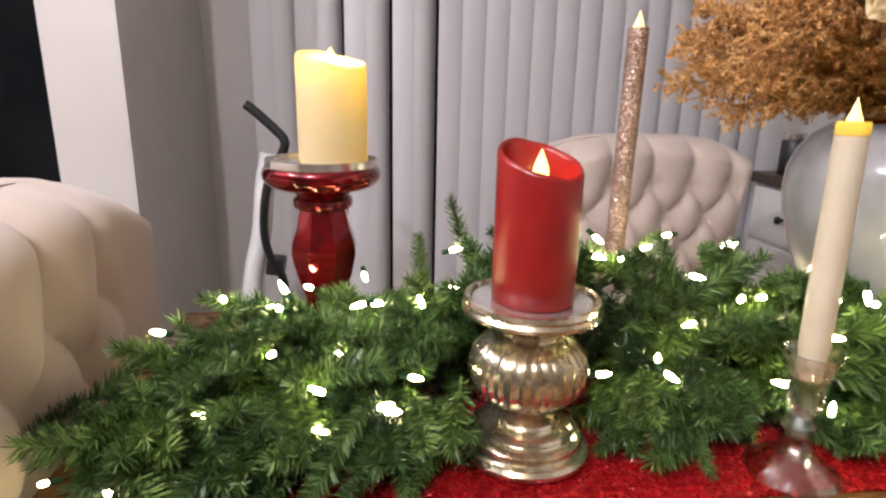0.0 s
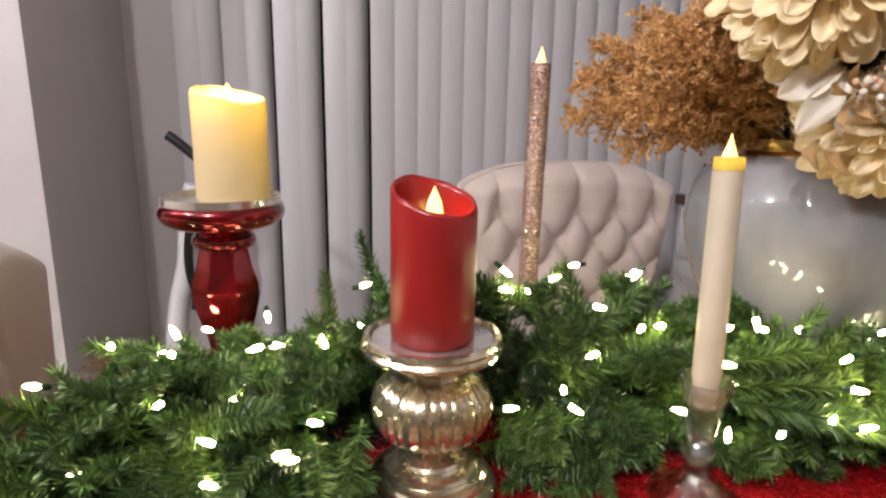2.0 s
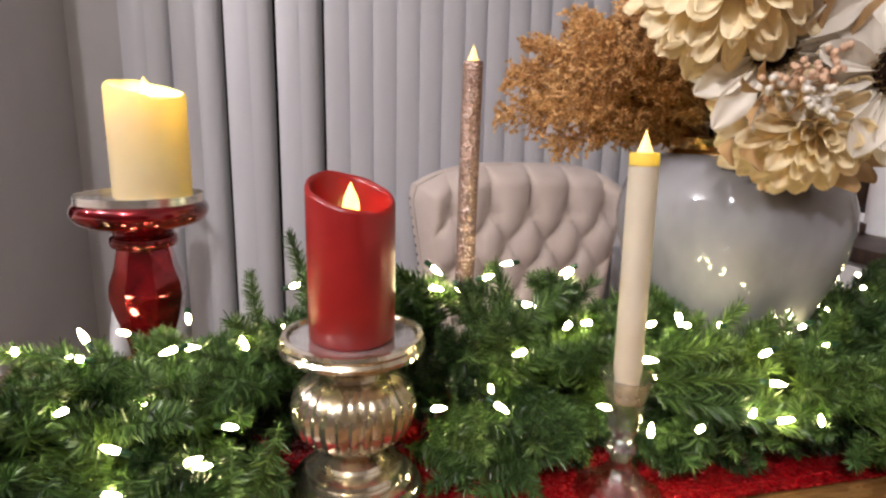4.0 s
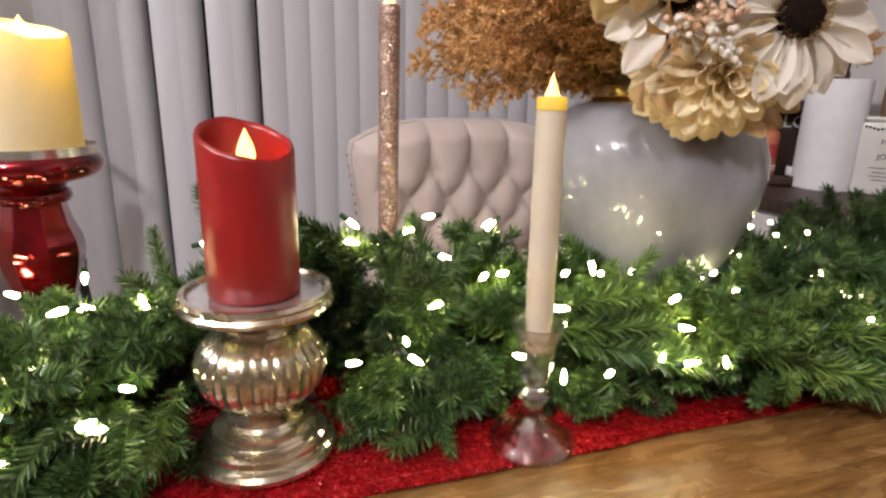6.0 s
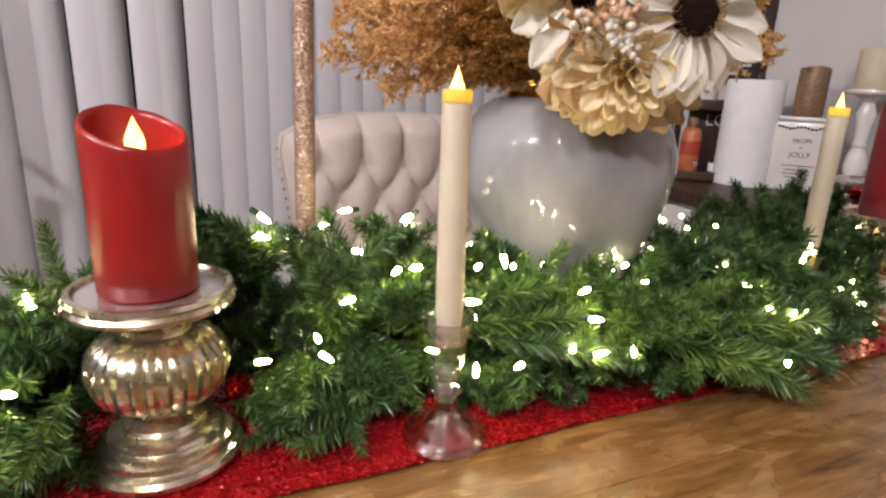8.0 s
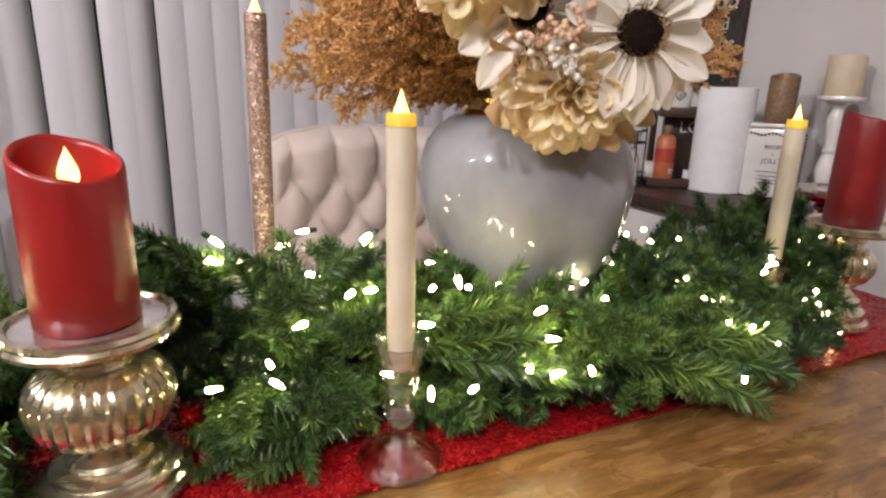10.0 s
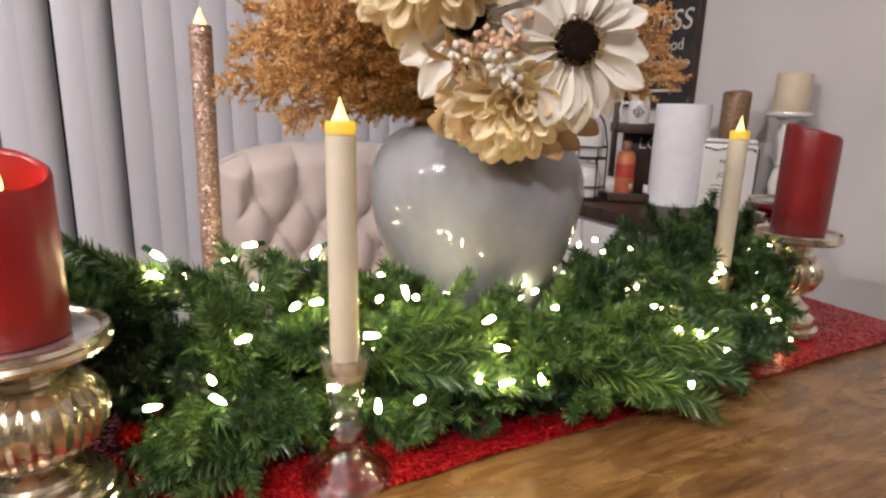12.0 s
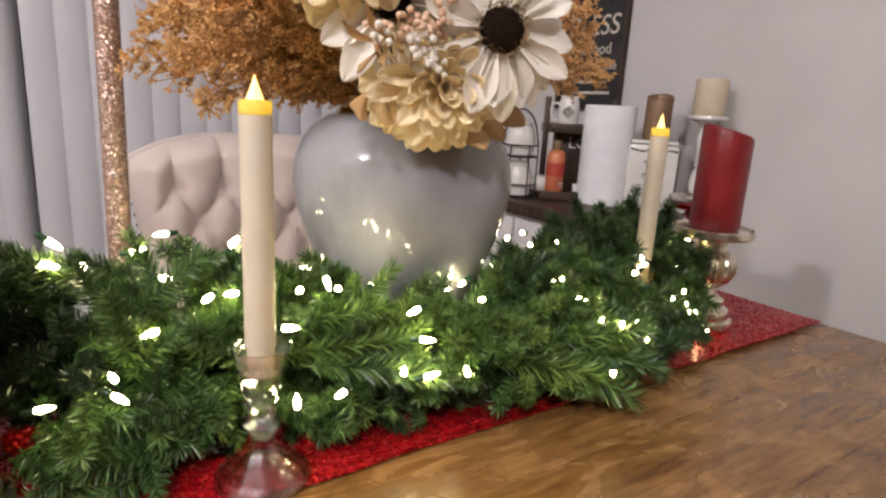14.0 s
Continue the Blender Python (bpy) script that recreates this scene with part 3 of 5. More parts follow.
# the second one, slimmer, at the far end of the runner
gold2_profile = (
    ("foot", ((0.0480, 0.0), (0.0500, 0.003), (0.0490, 0.010), (0.0430, 0.014), (0.0440, 0.018), (0.0420, 0.026), (0.0330, 0.034), (0.0330, 0.042), (0.0230, 0.050), (0.0180, 0.056), (0.0170, 0.060)), None),
    ("globe", ((0.0170, 0.060), (0.0240, 0.0630), (0.0360, 0.0730), (0.0440, 0.0870), (0.0450, 0.0980), (0.0420, 0.1080), (0.0340, 0.1180), (0.0260, 0.1220)), ribs(28, 0.07)),
    ("neck", ((0.0255, 0.1220), (0.0250, 0.1300), (0.0275, 0.1330), (0.0260, 0.1370), (0.0380, 0.1410), (0.0540, 0.1440), (0.0600, 0.1450)), None),
    ("plate", ((0.0600, 0.1450), (0.0620, 0.1480), (0.0615, 0.1560), (0.0585, 0.1580), (0.0560, 0.1540), (0.002, 0.1530)), None))
G2X, G2Y = 1.5220, 0.9985
holder("candle_holder", (G2X, G2Y, RUN), gold2_profile, "slim gold mercury-glass pillar holder near the table end", GOLD, plate=((0.055, 0.1536), (0.055, 0.155), (0.002, 0.155)), group="gold candle holders")
pillar("pillar_candle", (G2X + 0.001, G2Y, RUN + 0.1552), "dark red wax pillar candle with a slanted top, unlit", DARKREDWAX, 0.0372, 0.160, 0.141, False, lean=-40, cup=0.012)


# ruby holders: eight-sided stem under a round dish
def octagon(a, r, z):
    s = math.pi / 4
    return r * math.cos(s / 2) / math.cos(((a + s / 2) % s) - s / 2) if z < 0.2 else r


RX, RY = 0.3590, 1.156


def ruby(place, k, label):
    """k: how tall the stem is, as a share."""
    prof = (
        ("foot", ((0.050, 0.0), (0.052, 0.004), (0.050, 0.012), (0.036, 0.024), (0.028, 0.040 * k), (0.026, 0.060 * k)), octagon),
        ("stem", ((0.026, 0.060 * k), (0.022, 0.085 * k), (0.024, 0.100 * k), (0.033, 0.128 * k), (0.0378, 0.150 * k), (0.0365, 0.163 * k), (0.0305, 0.180 * k), (0.0265, 0.199 * k), (0.0262, 0.200 * k)), octagon),
        ("collar", ((0.0262, 0.200 * k), (0.0315, 0.2015 * k), (0.0330, 0.206 * k), (0.0320, 0.212 * k), (0.0285, 0.2145 * k), (0.0300, 0.2170 * k), (0.034, 0.2200 * k)), None),
        ("dish", ((0.0330, 0.2200 * k), (0.0460, 0.2225 * k), (0.0550, 0.2252 * k), (0.0610, 0.2295 * k), (0.0640, 0.2350 * k), (0.0644, 0.2390 * k), (0.0630, 0.2435 * k), (0.0605, 0.2470 * k), (0.0580, 0.2480 * k), (0.002, 0.2470 * k)), None))
    c = holder("candle_holder", place, prof, label, RUBY, group="ruby candle holders")
    part("silver_rim", lathe(((0.0585, 0.2470 * k), (0.0600, 0.2472 * k), (0.0602, 0.2550 * k), (0.0588, 0.2552 * k), (0.0582, 0.2500 * k), (0.002, 0.2496 * k)), 64), SILVER, c, "silvered rim and inset")
    return c


ruby((RX, RY, RUN), 1.0, "ruby red mercury-glass pillar holder with a faceted stem")
pillar("pillar_candle", (RX + 0.013, RY - 0.003, RUN + 0.2498), "ivory wax flameless pillar candle glowing yellow at its top", IVORYWAX, 0.0368, 0.117, 0.100, True, lean=-50, glow=1.7, cup=0.016)
ruby((1.655, 1.105, RUN), 0.72, "short ruby red mercury-glass holder at the table end")


# crystal holders with flameless tapers
def crystal(place, label):
    c = thing("candle_holder", place, label, "candle holder", "crystal candle holders")

    def flute(n, d):
        return lambda a, r, z: r * (1 - d * (0.5 + 0.5 * math.cos(n * a)))

    def swirl(a, r, z):
        return r * (1 - (0.05 if 0.007 < z < 0.034 else 0.0) * abs(math.cos(5 * a + 70 * z)))

    # hollow bell foot with a rounded rim
    part("foot", lathe(((0.0008, 0.0250), (0.0060, 0.0235), (0.0140, 0.0190), (0.0240, 0.0120), (0.0320, 0.0055), (0.0350, 0.0012), (0.0372, 0.0), (0.0392, 0.0010), (0.0402, 0.0032), (0.0396, 0.0056), (0.0376, 0.0068),
                        (0.0345, 0.0092), (0.0285, 0.0142), (0.0205, 0.0215), (0.0150, 0.0270), (0.0112, 0.0320), (0.0094, 0.0360), (0.0090, 0.0385)), 80, swirl), CRYSTAL, c, angle=24)
    part("knop", lathe(((0.0090, 0.0386), (0.0098, 0.0400), (0.0150, 0.0478), (0.0156, 0.0496), (0.0150, 0.0514), (0.0104, 0.0580), (0.0092, 0.0596)), 12, flute(6, 0.08)), CRYSTAL, c, smooth=False)
    def cut(a, r, z):
        return r * (1 - (0.09 if 0.064 < z < 0.1 else 0.05) * abs(math.cos(5 * a + 95 * z)))

    part("cup", lathe(((0.0092, 0.0597), (0.0112, 0.0640), (0.0136, 0.0700), (0.0152, 0.0770), (0.0162, 0.0850), (0.0170, 0.0930), (0.0180, 0.1000), (0.0208, 0.1100), (0.0245, 0.1180), (0.0252, 0.1196), (0.0246, 0.1208), (0.0228, 0.1198), (0.0180, 0.1110), (0.0145, 0.1040), (0.0132, 0.0955), (0.0060, 0.0950), (0.0008, 0.0948)), 40, cut), CRYSTAL, c, angle=14)
    return c


def taper(place, label, material, r, length, lean=(0.0, 0.0), glow=0.0):
    c = thing("taper_candle", place, label, "candle", "flameless tapers")
    c.matrix_basis = c.matrix_basis @ pose(0, 0, 0, lean[0], lean[1], 0)
    part("wax_body", lathe(((r * 0.86, 0), (r * 0.88, 0.02), (r * 0.97, 0.024), (r, 0.03), (r * 1.0, length - 0.0105), (r * 0.75, length - 0.0103)), 40), material, c, angle=50)
    part("lit_tip", lathe(((r * 0.75, length - 0.0101), (r, length - 0.0099), (r, length - 0.003), (r * 0.97, length), (r * 0.90, length + 0.0006), (r * 0.84, length - 0.002), (r * 0.82, length - 0.0085), (r * 0.3, length - 0.009)), 40), TIPWAX if glow else material, c, "yellow glowing tip", angle=50)
    fl = lathe(((0.0052, 0), (0.0070, 0.004), (0.0066, 0.008), (0.0046, 0.0125), (0.0026, 0.018), (0.0011, 0.022), (0.0002, 0.025)), 14)
    part("flame", ([(x, y * 0.6, z) for x, y, z in fl[0]], fl[1]), FLAME, c, "glowing plastic flame", pose(0, 0, length - 0.006))
    if glow:
        p = c.matrix_basis @ Vector((0, 0, length - 0.0045))
        lamp("candle_led", "POINT", tuple(p), glow, 0.003, (1.0, 0.80, 0.25))
    return c


crystal((0.7890, 0.9285, RUN - 0.001), "clear cut-crystal taper holder standing on the runner's edge")
taper((0.7892, 0.9293, RUN + 0.0952), "cream flameless taper candle, lit", TAPERWAX, 0.0122, 0.2155, (-1.8, 0.2), 0.6)
crystal((1.3250, 0.975, RUN), "clear cut-crystal taper holder among the fir")
taper((1.3252, 0.975, RUN + 0.1002), "cream flameless taper candle, lit, among the fir", TAPERWAX, 0.0116, 0.205, (0, 0), 0.6)
crystal((0.7150, 1.190, RUN), "clear cut-crystal taper holder behind the garland")
taper((0.7151, 1.190, RUN + 0.0962), "rose-gold glitter flameless taper candle, lit", TINGLITTER, 0.0120, 0.3054, (0, 0.6))

# ---- vase ----
VX, VY = 1.003, 1.080
vase = thing("vase", (VX, VY, RUN), "large round grey glazed vase with a gold neck", "vase")
part("body", lathe(((0.056, 0.0), (0.060, 0.004), (0.063, 0.014), (0.068, 0.045), (0.080, 0.085), (0.098, 0.130), (0.112, 0.165), (0.1225, 0.200), (0.1264, 0.228), (0.1248, 0.250), (0.1175, 0.272), (0.1050, 0.289), (0.0900, 0.300), (0.0790, 0.3040)), 96), GLAZE, vase, angle=60)
part("neck", lathe(((0.0790, 0.3040), (0.0780, 0.3065), (0.0760, 0.3090), (0.0765, 0.3150), (0.0790, 0.3190), (0.0800, 0.3215), (0.0780, 0.3230), (0.0720, 0.3215), (0.0700, 0.3000), (0.0680, 0.2700), (0.002, 0.2690)), 72), NECKGOLD, vase, "antique gold neck")


# ---- sideboard along the east wall ----
SB = 0.836
side = thing("sideboard", (1.73, 1.36, 0), "white painted sideboard with a dark wooden top", "sideboard")
part("top", box(-0.015, 0.455, -0.015, 1.055, SB - 0.035, SB, 0.004), DARKWOOD, side, "dark wooden top")
part("body", box(0.012, 0.455, 0.0, 1.04, 0.08, SB - 0.0355, 0.003), TRIM, side)
for k in range(3):
    y0 = 0.012 + k * 0.342
    d = part("door", box(-0.002, 0.0115, y0, y0 + 0.332, 0.10, 0.60, 0.003), TRIM, side)
    part("panel_moulding", merge(box(-0.008, -0.0022, y0 + 0.04, y0 + 0.055, 0.15, 0.55), box(-0.008, -0.0022, y0 + 0.277, y0 + 0.292, 0.15, 0.55), box(-0.008, -0.0022, y0 + 0.055, y0 + 0.277, 0.15, 0.165), box(-0.008, -0.0022, y0 + 0.055, y0 + 0.277, 0.535, 0.55)), TRIM, d, smooth=False)
    d = part("drawer", box(-0.002, 0.0115, y0, y0 + 0.332, 0.615, 0.79, 0.003), TRIM, side)
    part("knob", lathe(((0.006, 0), (0.006, 0.012), (0.013, 0.018), (0.013, 0.024), (0.006, 0.028)), 16), BLACK, d, "black knob", pose(-0.002, y0 + 0.166, 0.70, 0, -90, 0))
for y in (0.03, 1.0):
    for x in (0.05, 0.41):
        part("foot", box(x - 0.025, x + 0.025, y - 0.02, y + 0.03, 0, 0.08, 0.003), TRIM, side)

roll = thing("paper_towel_roll", (1.968, 1.615, SB), "white paper towel roll standing on the sideboard", "paper towel")
part("paper", lathe(((0.068, 0.0), (0.0705, 0.003), (0.0708, 0.14), (0.0705, 0.268), (0.0685, 0.271), (0.023, 0.271), (0.022, 0.262)), 64), PAPER, roll)
part("tube", lathe(((0.0215, 0.01), (0.0215, 0.2715), (0.0195, 0.2715), (0.0195, 0.2)), 24), TANLEAF, roll, "brown cardboard tube")

# canister with lettering, a bronze candle on its lid
can = thing("canister", (2.036, 1.510, SB), "white ceramic canister with black lettering and a beaded border", "canister", turn=-52)
part("body", box(-0.066, 0.066, -0.045, 0.045, 0, 0.176, 0.016), CERAMIC, can)
part("lid", box(-0.060, 0.060, -0.040, 0.040, 0.1765, 0.186, 0.004), CERAMIC, can)
for words, size, z in (("RECIPE", 0.014, 0.124), ("for", 0.007, 0.110), ("JOLLY", 0.0175, 0.088)):
    part("lettering", text_mesh(words, size, INK), INK, can, m=pose(0, -0.0458, z, 90, 0, 0))
for z, w in ((0.066, 0.07), (0.055, 0.055), (0.046, 0.064), (0.037, 0.05)):
    part("lettering", box(-w / 2, w / 2, -0.0462, -0.0454, z, z + 0.0018), INK, can, smooth=False)
bead = mesh("bead", *lathe(((0.001, -0.003), (0.0032, -0.001), (0.0032, 0.001), (0.001, 0.003)), 8), INK)
for k in range(15):
    part("bead", bead, None, can, m=pose(-0.056 + 0.008 * k, -0.0462, 0.160 + 0.003 * math.cos(k), 90, 0, 0))
for k in range(17):
    part("bead", bead, None, can, m=pose(0.0668, -0.028, 0.02 + 0.0088 * k, 0, 90, 0))
    part("bead", bead, None, can, m=pose(0.0668, 0.028, 0.02 + 0.0088 * k, 0, 90, 0))
bc = pillar("pillar_candle", (2.036, 1.510, SB + 0.1862), "bronze glitter pillar candle with a slanted top, on the canister", BRONZE, 0.034, 0.124, 0.108, False, lean=210, cup=0.01)

stick = thing("candle_holder", (2.115, 1.415, SB), "white turned wooden pillar candlestick on the sideboard", "candle holder")
part("stem", lathe(((0.045, 0), (0.047, 0.006), (0.040, 0.016), (0.026, 0.022), (0.016, 0.036), (0.020, 0.05), (0.026, 0.075), (0.020, 0.105), (0.013, 0.118), (0.017, 0.126), (0.013, 0.134), (0.016, 0.17), (0.022, 0.20), (0.013, 0.226), (0.018, 0.234), (0.030, 0.243)), 32), CERAMIC, stick)
part("plate", lathe(((0.030, 0.243), (0.050, 0.247), (0.053, 0.252), (0.052, 0.257), (0.048, 0.256), (0.002, 0.255)), 40), CERAMIC, stick)
pillar("pillar_candle", (2.115, 1.415, SB + 0.2555), "plain ivory wax pillar candle on the white candlestick, unlit", PALEWAX, 0.0405, 0.096, 0.094, False, cup=0.006)

# two-tier wooden tray and what stands on it
tray = thing("tiered_tray", (1.962, 1.720, SB), "dark wooden two-tier tray on the sideboard", "tray", turn=-35)
part("lower_tray", merge(box(-0.115, 0.10, -0.09, 0.10, 0.006, 0.016, 0.002), box(-0.115, 0.10, -0.098, -0.09, 0.003, 0.026, 0.002), box(-0.115, 0.10, 0.10, 0.108, 0.003, 0.026, 0.002)), DARKWOOD, tray)
part("upper_tray", merge(box(-0.10, 0.09, -0.07, 0.07, 0.196, 0.206, 0.002), box(-0.10, 0.10, -0.077, -0.07, 0.190, 0.216, 0.002), box(-0.10, 0.10, 0.07, 0.077, 0.190, 0.216, 0.002)), DARKWOOD, tray)
for x in (-0.098, 0.098):
    part("post", box(x - 0.008, x + 0.008, -0.008, 0.008, 0.016, 0.29, 0.002), DARKWOOD, tray)
for y in (-0.06, 0.07):
    part("foot", box(-0.10, 0.09, y - 0.01, y + 0.01, 0.0, 0.006), DARKWOOD, tray, smooth=False)
TM = tray.matrix_basis.copy()


def on_tray(x, y, z):
    return tuple(TM @ Vector((x, y, z)))


bottle = thing("soap_bottle", on_tray(-0.068, -0.055, 0.016), "orange soap bottle with a red label and brown cap", "bottle")
part("body", lathe(((0.024, 0), (0.0262, 0.003), (0.0265, 0.05), (0.0262, 0.108), (0.022, 0.120), (0.013, 0.126)), 28), ORANGE, bottle)
part("label_band", lathe(((0.0267, 0.052), (0.0269, 0.053), (0.0269, 0.088), (0.0267, 0.089)), 28, cap=False), REDLABEL, bottle, "red label")
part("lettering", box(-0.008, 0.008, -0.0272, -0.0264, 0.030, 0.034), PAPER, bottle, smooth=False)
part("lettering", box(-0.006, 0.006, -0.0272, -0.0264, 0.022, 0.025), PAPER, bottle, smooth=False)
part("cap", lathe(((0.012, 0.126), (0.013, 0.128), (0.013, 0.148), (0.011, 0.151)), 20), BRONZE, bottle, "bronze cap")
small = thing("glass_bottle", on_tray(0.0, -0.06, 0.016), "small dark bottle with a white label", "bottle")
part("body", lathe(((0.014, 0), (0.015, 0.003), (0.015, 0.040), (0.008, 0.048), (0.007, 0.056)), 20), BLACK, small)
part("label_band", lathe(((0.0152, 0.010), (0.0154, 0.011), (0.0154, 0.032), (0.0152, 0.033)), 20, cap=False), PAPER, small, "white label")
pumpkin = thing("ceramic_pumpkin", on_tray(-0.108, -0.03, 0.016), "white ceramic pumpkin on the tray", "ornament")
part("body", lathe(((0.010, 0), (0.024, 0.006), (0.030, 0.02), (0.029, 0.034), (0.020, 0.046), (0.006, 0.050)), 48, lambda a, r, z: r * (0.94 + 0.06 * abs(math.cos(4 * a)))), CERAMIC, pumpkin)
part("stalk", tube(((0, 0, 0.047), (0.002, 0, 0.055), (0.006, 0, 0.060)), 0.004, 8), STEM, pumpkin, "brown stalk")
letters = thing("word_ornament", on_tray(-0.022, -0.005, 0.016), "dark wooden block with white capital letters", "ornament", turn=-35)
part("block", box(-0.05, 0.06, 0.0, 0.02, 0, 0.178, 0.002), DARKWOOD, letters)
part("lettering", text_mesh("LO", 0.046, CERAMIC), CERAMIC, letters, m=pose(0.022, -0.002, 0.130, 90, 0, 0))
mug = thing("mug", on_tray(-0.040, -0.02, 0.206), "white ceramic mug with a dark emblem, on the upper tray", "mug", turn=-48)
part("body", lathe(((0.026, 0), (0.0285, 0.003), (0.030, 0.04), (0.0285, 0.068), (0.025, 0.080), (0.0275, 0.088), (0.0255, 0.088), (0.022, 0.078), (0.026, 0.05), (0.002, 0.006)), 40), CERAMIC, mug)
part("handle", tube(bend(((-0.027, 0, 0.066), (-0.045, 0, 0.064), (-0.050, 0, 0.042), (-0.042, 0, 0.022), (-0.028, 0, 0.018)), 5), 0.004, 8), CERAMIC, mug)
em = []
for s in (0.016, 0.011):
    em.append(merge(*[moved(box(-s * 0.72, s * 0.72, -0.0008, 0.0008, -0.0008, 0.0008), pose(dx * s / 2, -0.0304, 0.042 + dz * s / 2, 0, 45 * dx * dz, 0)) for dx in (-1, 1) for dz in (-1, 1)]))
part("emblem", merge(*em, box(-0.002, 0.002, -0.0311, -0.0303, 0.036, 0.048)), INK, mug, smooth=False)

# wire stand with two white jars
wire = thing("wire_stand", (1.787, 1.775, SB), "black wire two-tier stand on the sideboard", "stand", turn=-40)


def hoop(r, z, n=40):
    return [(r * math.cos(2 * math.pi * i / n), r * math.sin(2 * math.pi * i / n), z) for i in range(n + 1)]


for z in (0.004, 0.040, 0.118, 0.150):
    part("hoop", tube(hoop(0.052, z), 0.0022, 6), BLACK, wire)
for k in range(6):
    a = math.pi / 3 * k
    part("upright", tube(((0.052 * math.cos(a), 0.052 * math.sin(a), 0.002), (0.052 * math.cos(a), 0.052 * math.sin(a), 0.152)), 0.002, 6), BLACK, wire)
for z, lines in ((0.118, (-0.03, -0.015, 0, 0.015, 0.03)), (0.004, (-0.03, 0, 0.03))):
    for y in lines:
        part("grid_wire", tube(((-0.05, y, z), (0.05, y, z)), 0.0016, 5), BLACK, wire)
part("handle", tube(bend(((-0.052, 0, 0.15), (-0.035, 0, 0.22), (0, 0, 0.25), (0.035, 0, 0.22), (0.052, 0, 0.15)), 6), 0.0024, 6), BLACK, wire)
for z in (0.0058, 0.1198):
    jar = thing("jar", (1.787, 1.775, SB + z), "white fluted ceramic jar in the wire stand", "jar", "white jars")
    part("body", lathe(((0.030, 0), (0.036, 0.004), (0.041, 0.03), (0.041, 0.060), (0.034, 0.078), (0.030, 0.086)), 60, ribs(20, 0.05)), CERAMIC, jar)
    part("lid", lathe(((0.032, 0.0862), (0.033, 0.090), (0.020, 0.098), (0.006, 0.100), (0.008, 0.107), (0.002, 0.110)), 32), CERAMIC, jar)
mill = thing("storage_jar", (1.795, 2.32, SB), "black jar with a metal lid on the sideboard", "jar")
part("body", lathe(((0.036, 0), (0.038, 0.004), (0.038, 0.110), (0.035, 0.115)), 32), BLACK, mill)
part("lid", lathe(((0.036, 0.1152), (0.037, 0.118), (0.037, 0.138), (0.034, 0.141)), 32), SILVER, mill, "metal lid")

# framed sign on the east wall
sign = thing("wall_sign", (EAST, 1.918, 1.10), "black framed sign with cream lettering and flowers, on the grey wall", "sign")
part("board", box(-0.012, -0.001, -0.130, 0.130, 0.012, 0.558), SIGNBOARD, sign, smooth=False)
for y0, y1, z0, z1 in ((-0.142, -0.130, 0, 0.57), (0.130, 0.142, 0, 0.57), (-0.130, 0.130, 0, 0.012), (-0.130, 0.130, 0.558, 0.57)):
    part("frame_bar", box(-0.02, -0.001, y0, y1, z0, z1, 0.002), DARKWOOD, sign, "brown wooden frame")
for words, size, z, sh in (("BLESS", 0.088, 0.238, 0.12), ("the food", 0.05, 0.178, 0.0), ("before us the", 0.042, 0.128, 0.0)):
    part("lettering", text_mesh(words, size, CHALK, sh), CHALK, sign, m=pose(-0.0132, 0, z, 90, 0, -90))
for z, half_w in ((0.085, 0.08), (0.050, 0.095)):
    part("lettering", box(-0.0136, -0.0122, -half_w, half_w, z, z + 0.009), CHALK, sign, smooth=False)
for k in range(5):
    part("painted_flower", lathe(((0.012, 0), (0.020, 0.0008), (0.008, 0.0016)), 10, lambda a, r, z: r * (0.7 + 0.3 * abs(math.cos(2.5 * a)))), ORANGE, sign, m=pose(-0.0125, -0.09 + 0.045 * k, 0.36 + 0.012 * (k % 2), 0, -90, 0))

# upright cleaner leaning at the blinds
vac = thing("upright_cleaner", (0.039, 2.05, 0), "white and black upright floor cleaner standing before the blinds", "floor cleaner")
part("handle", tube(bend(((0.057, 0, 1.041), (0.075, 0.0, 1.028), (0.122, 0, 0.985), (0.149, 0, 0.951), (0.137, 0, 0.912), (0.117, 0, 0.88)), 6), 0.012, 12), BLACK, vac, "black bent handle")
part("body", tube(bend(((0.108, 0.02, 0.917), (0.089, 0.015, 0.826), (0.077, 0.01, 0.716), (0.050, 0.0, 0.598), (0.03, -0.01, 0.42), (0.01, -0.02, 0.20)), 6), 0.0255, 20), WHITEPLASTIC, vac)
part("hose", tube(bend(((0.117, -0.03, 0.88), (0.098, -0.034, 0.808), (0.091, -0.035, 0.716), (0.105, -0.03, 0.644), (0.132, -0.02, 0.58), (0.14, -0.02, 0.40)), 6), 0.011, 12), BLACK, vac, "black hose")
part("clip", box(0.000, 0.046, -0.03, 0.03, 0.61, 0.655, 0.006), BLACK, vac, m=pose(0, 0, 0, 0, 8, 0))
part("floor_head", box(-0.10, 0.14, -0.16, 0.06, 0.0, 0.07, 0.02), WHITEPLASTIC, vac)
part("stick", tube(((0.01, -0.02, 0.22), (0.015, -0.03, 0.05)), 0.018, 14), BLACK, vac)

# ---- flowers in the vase ----
rng = random.Random(7)


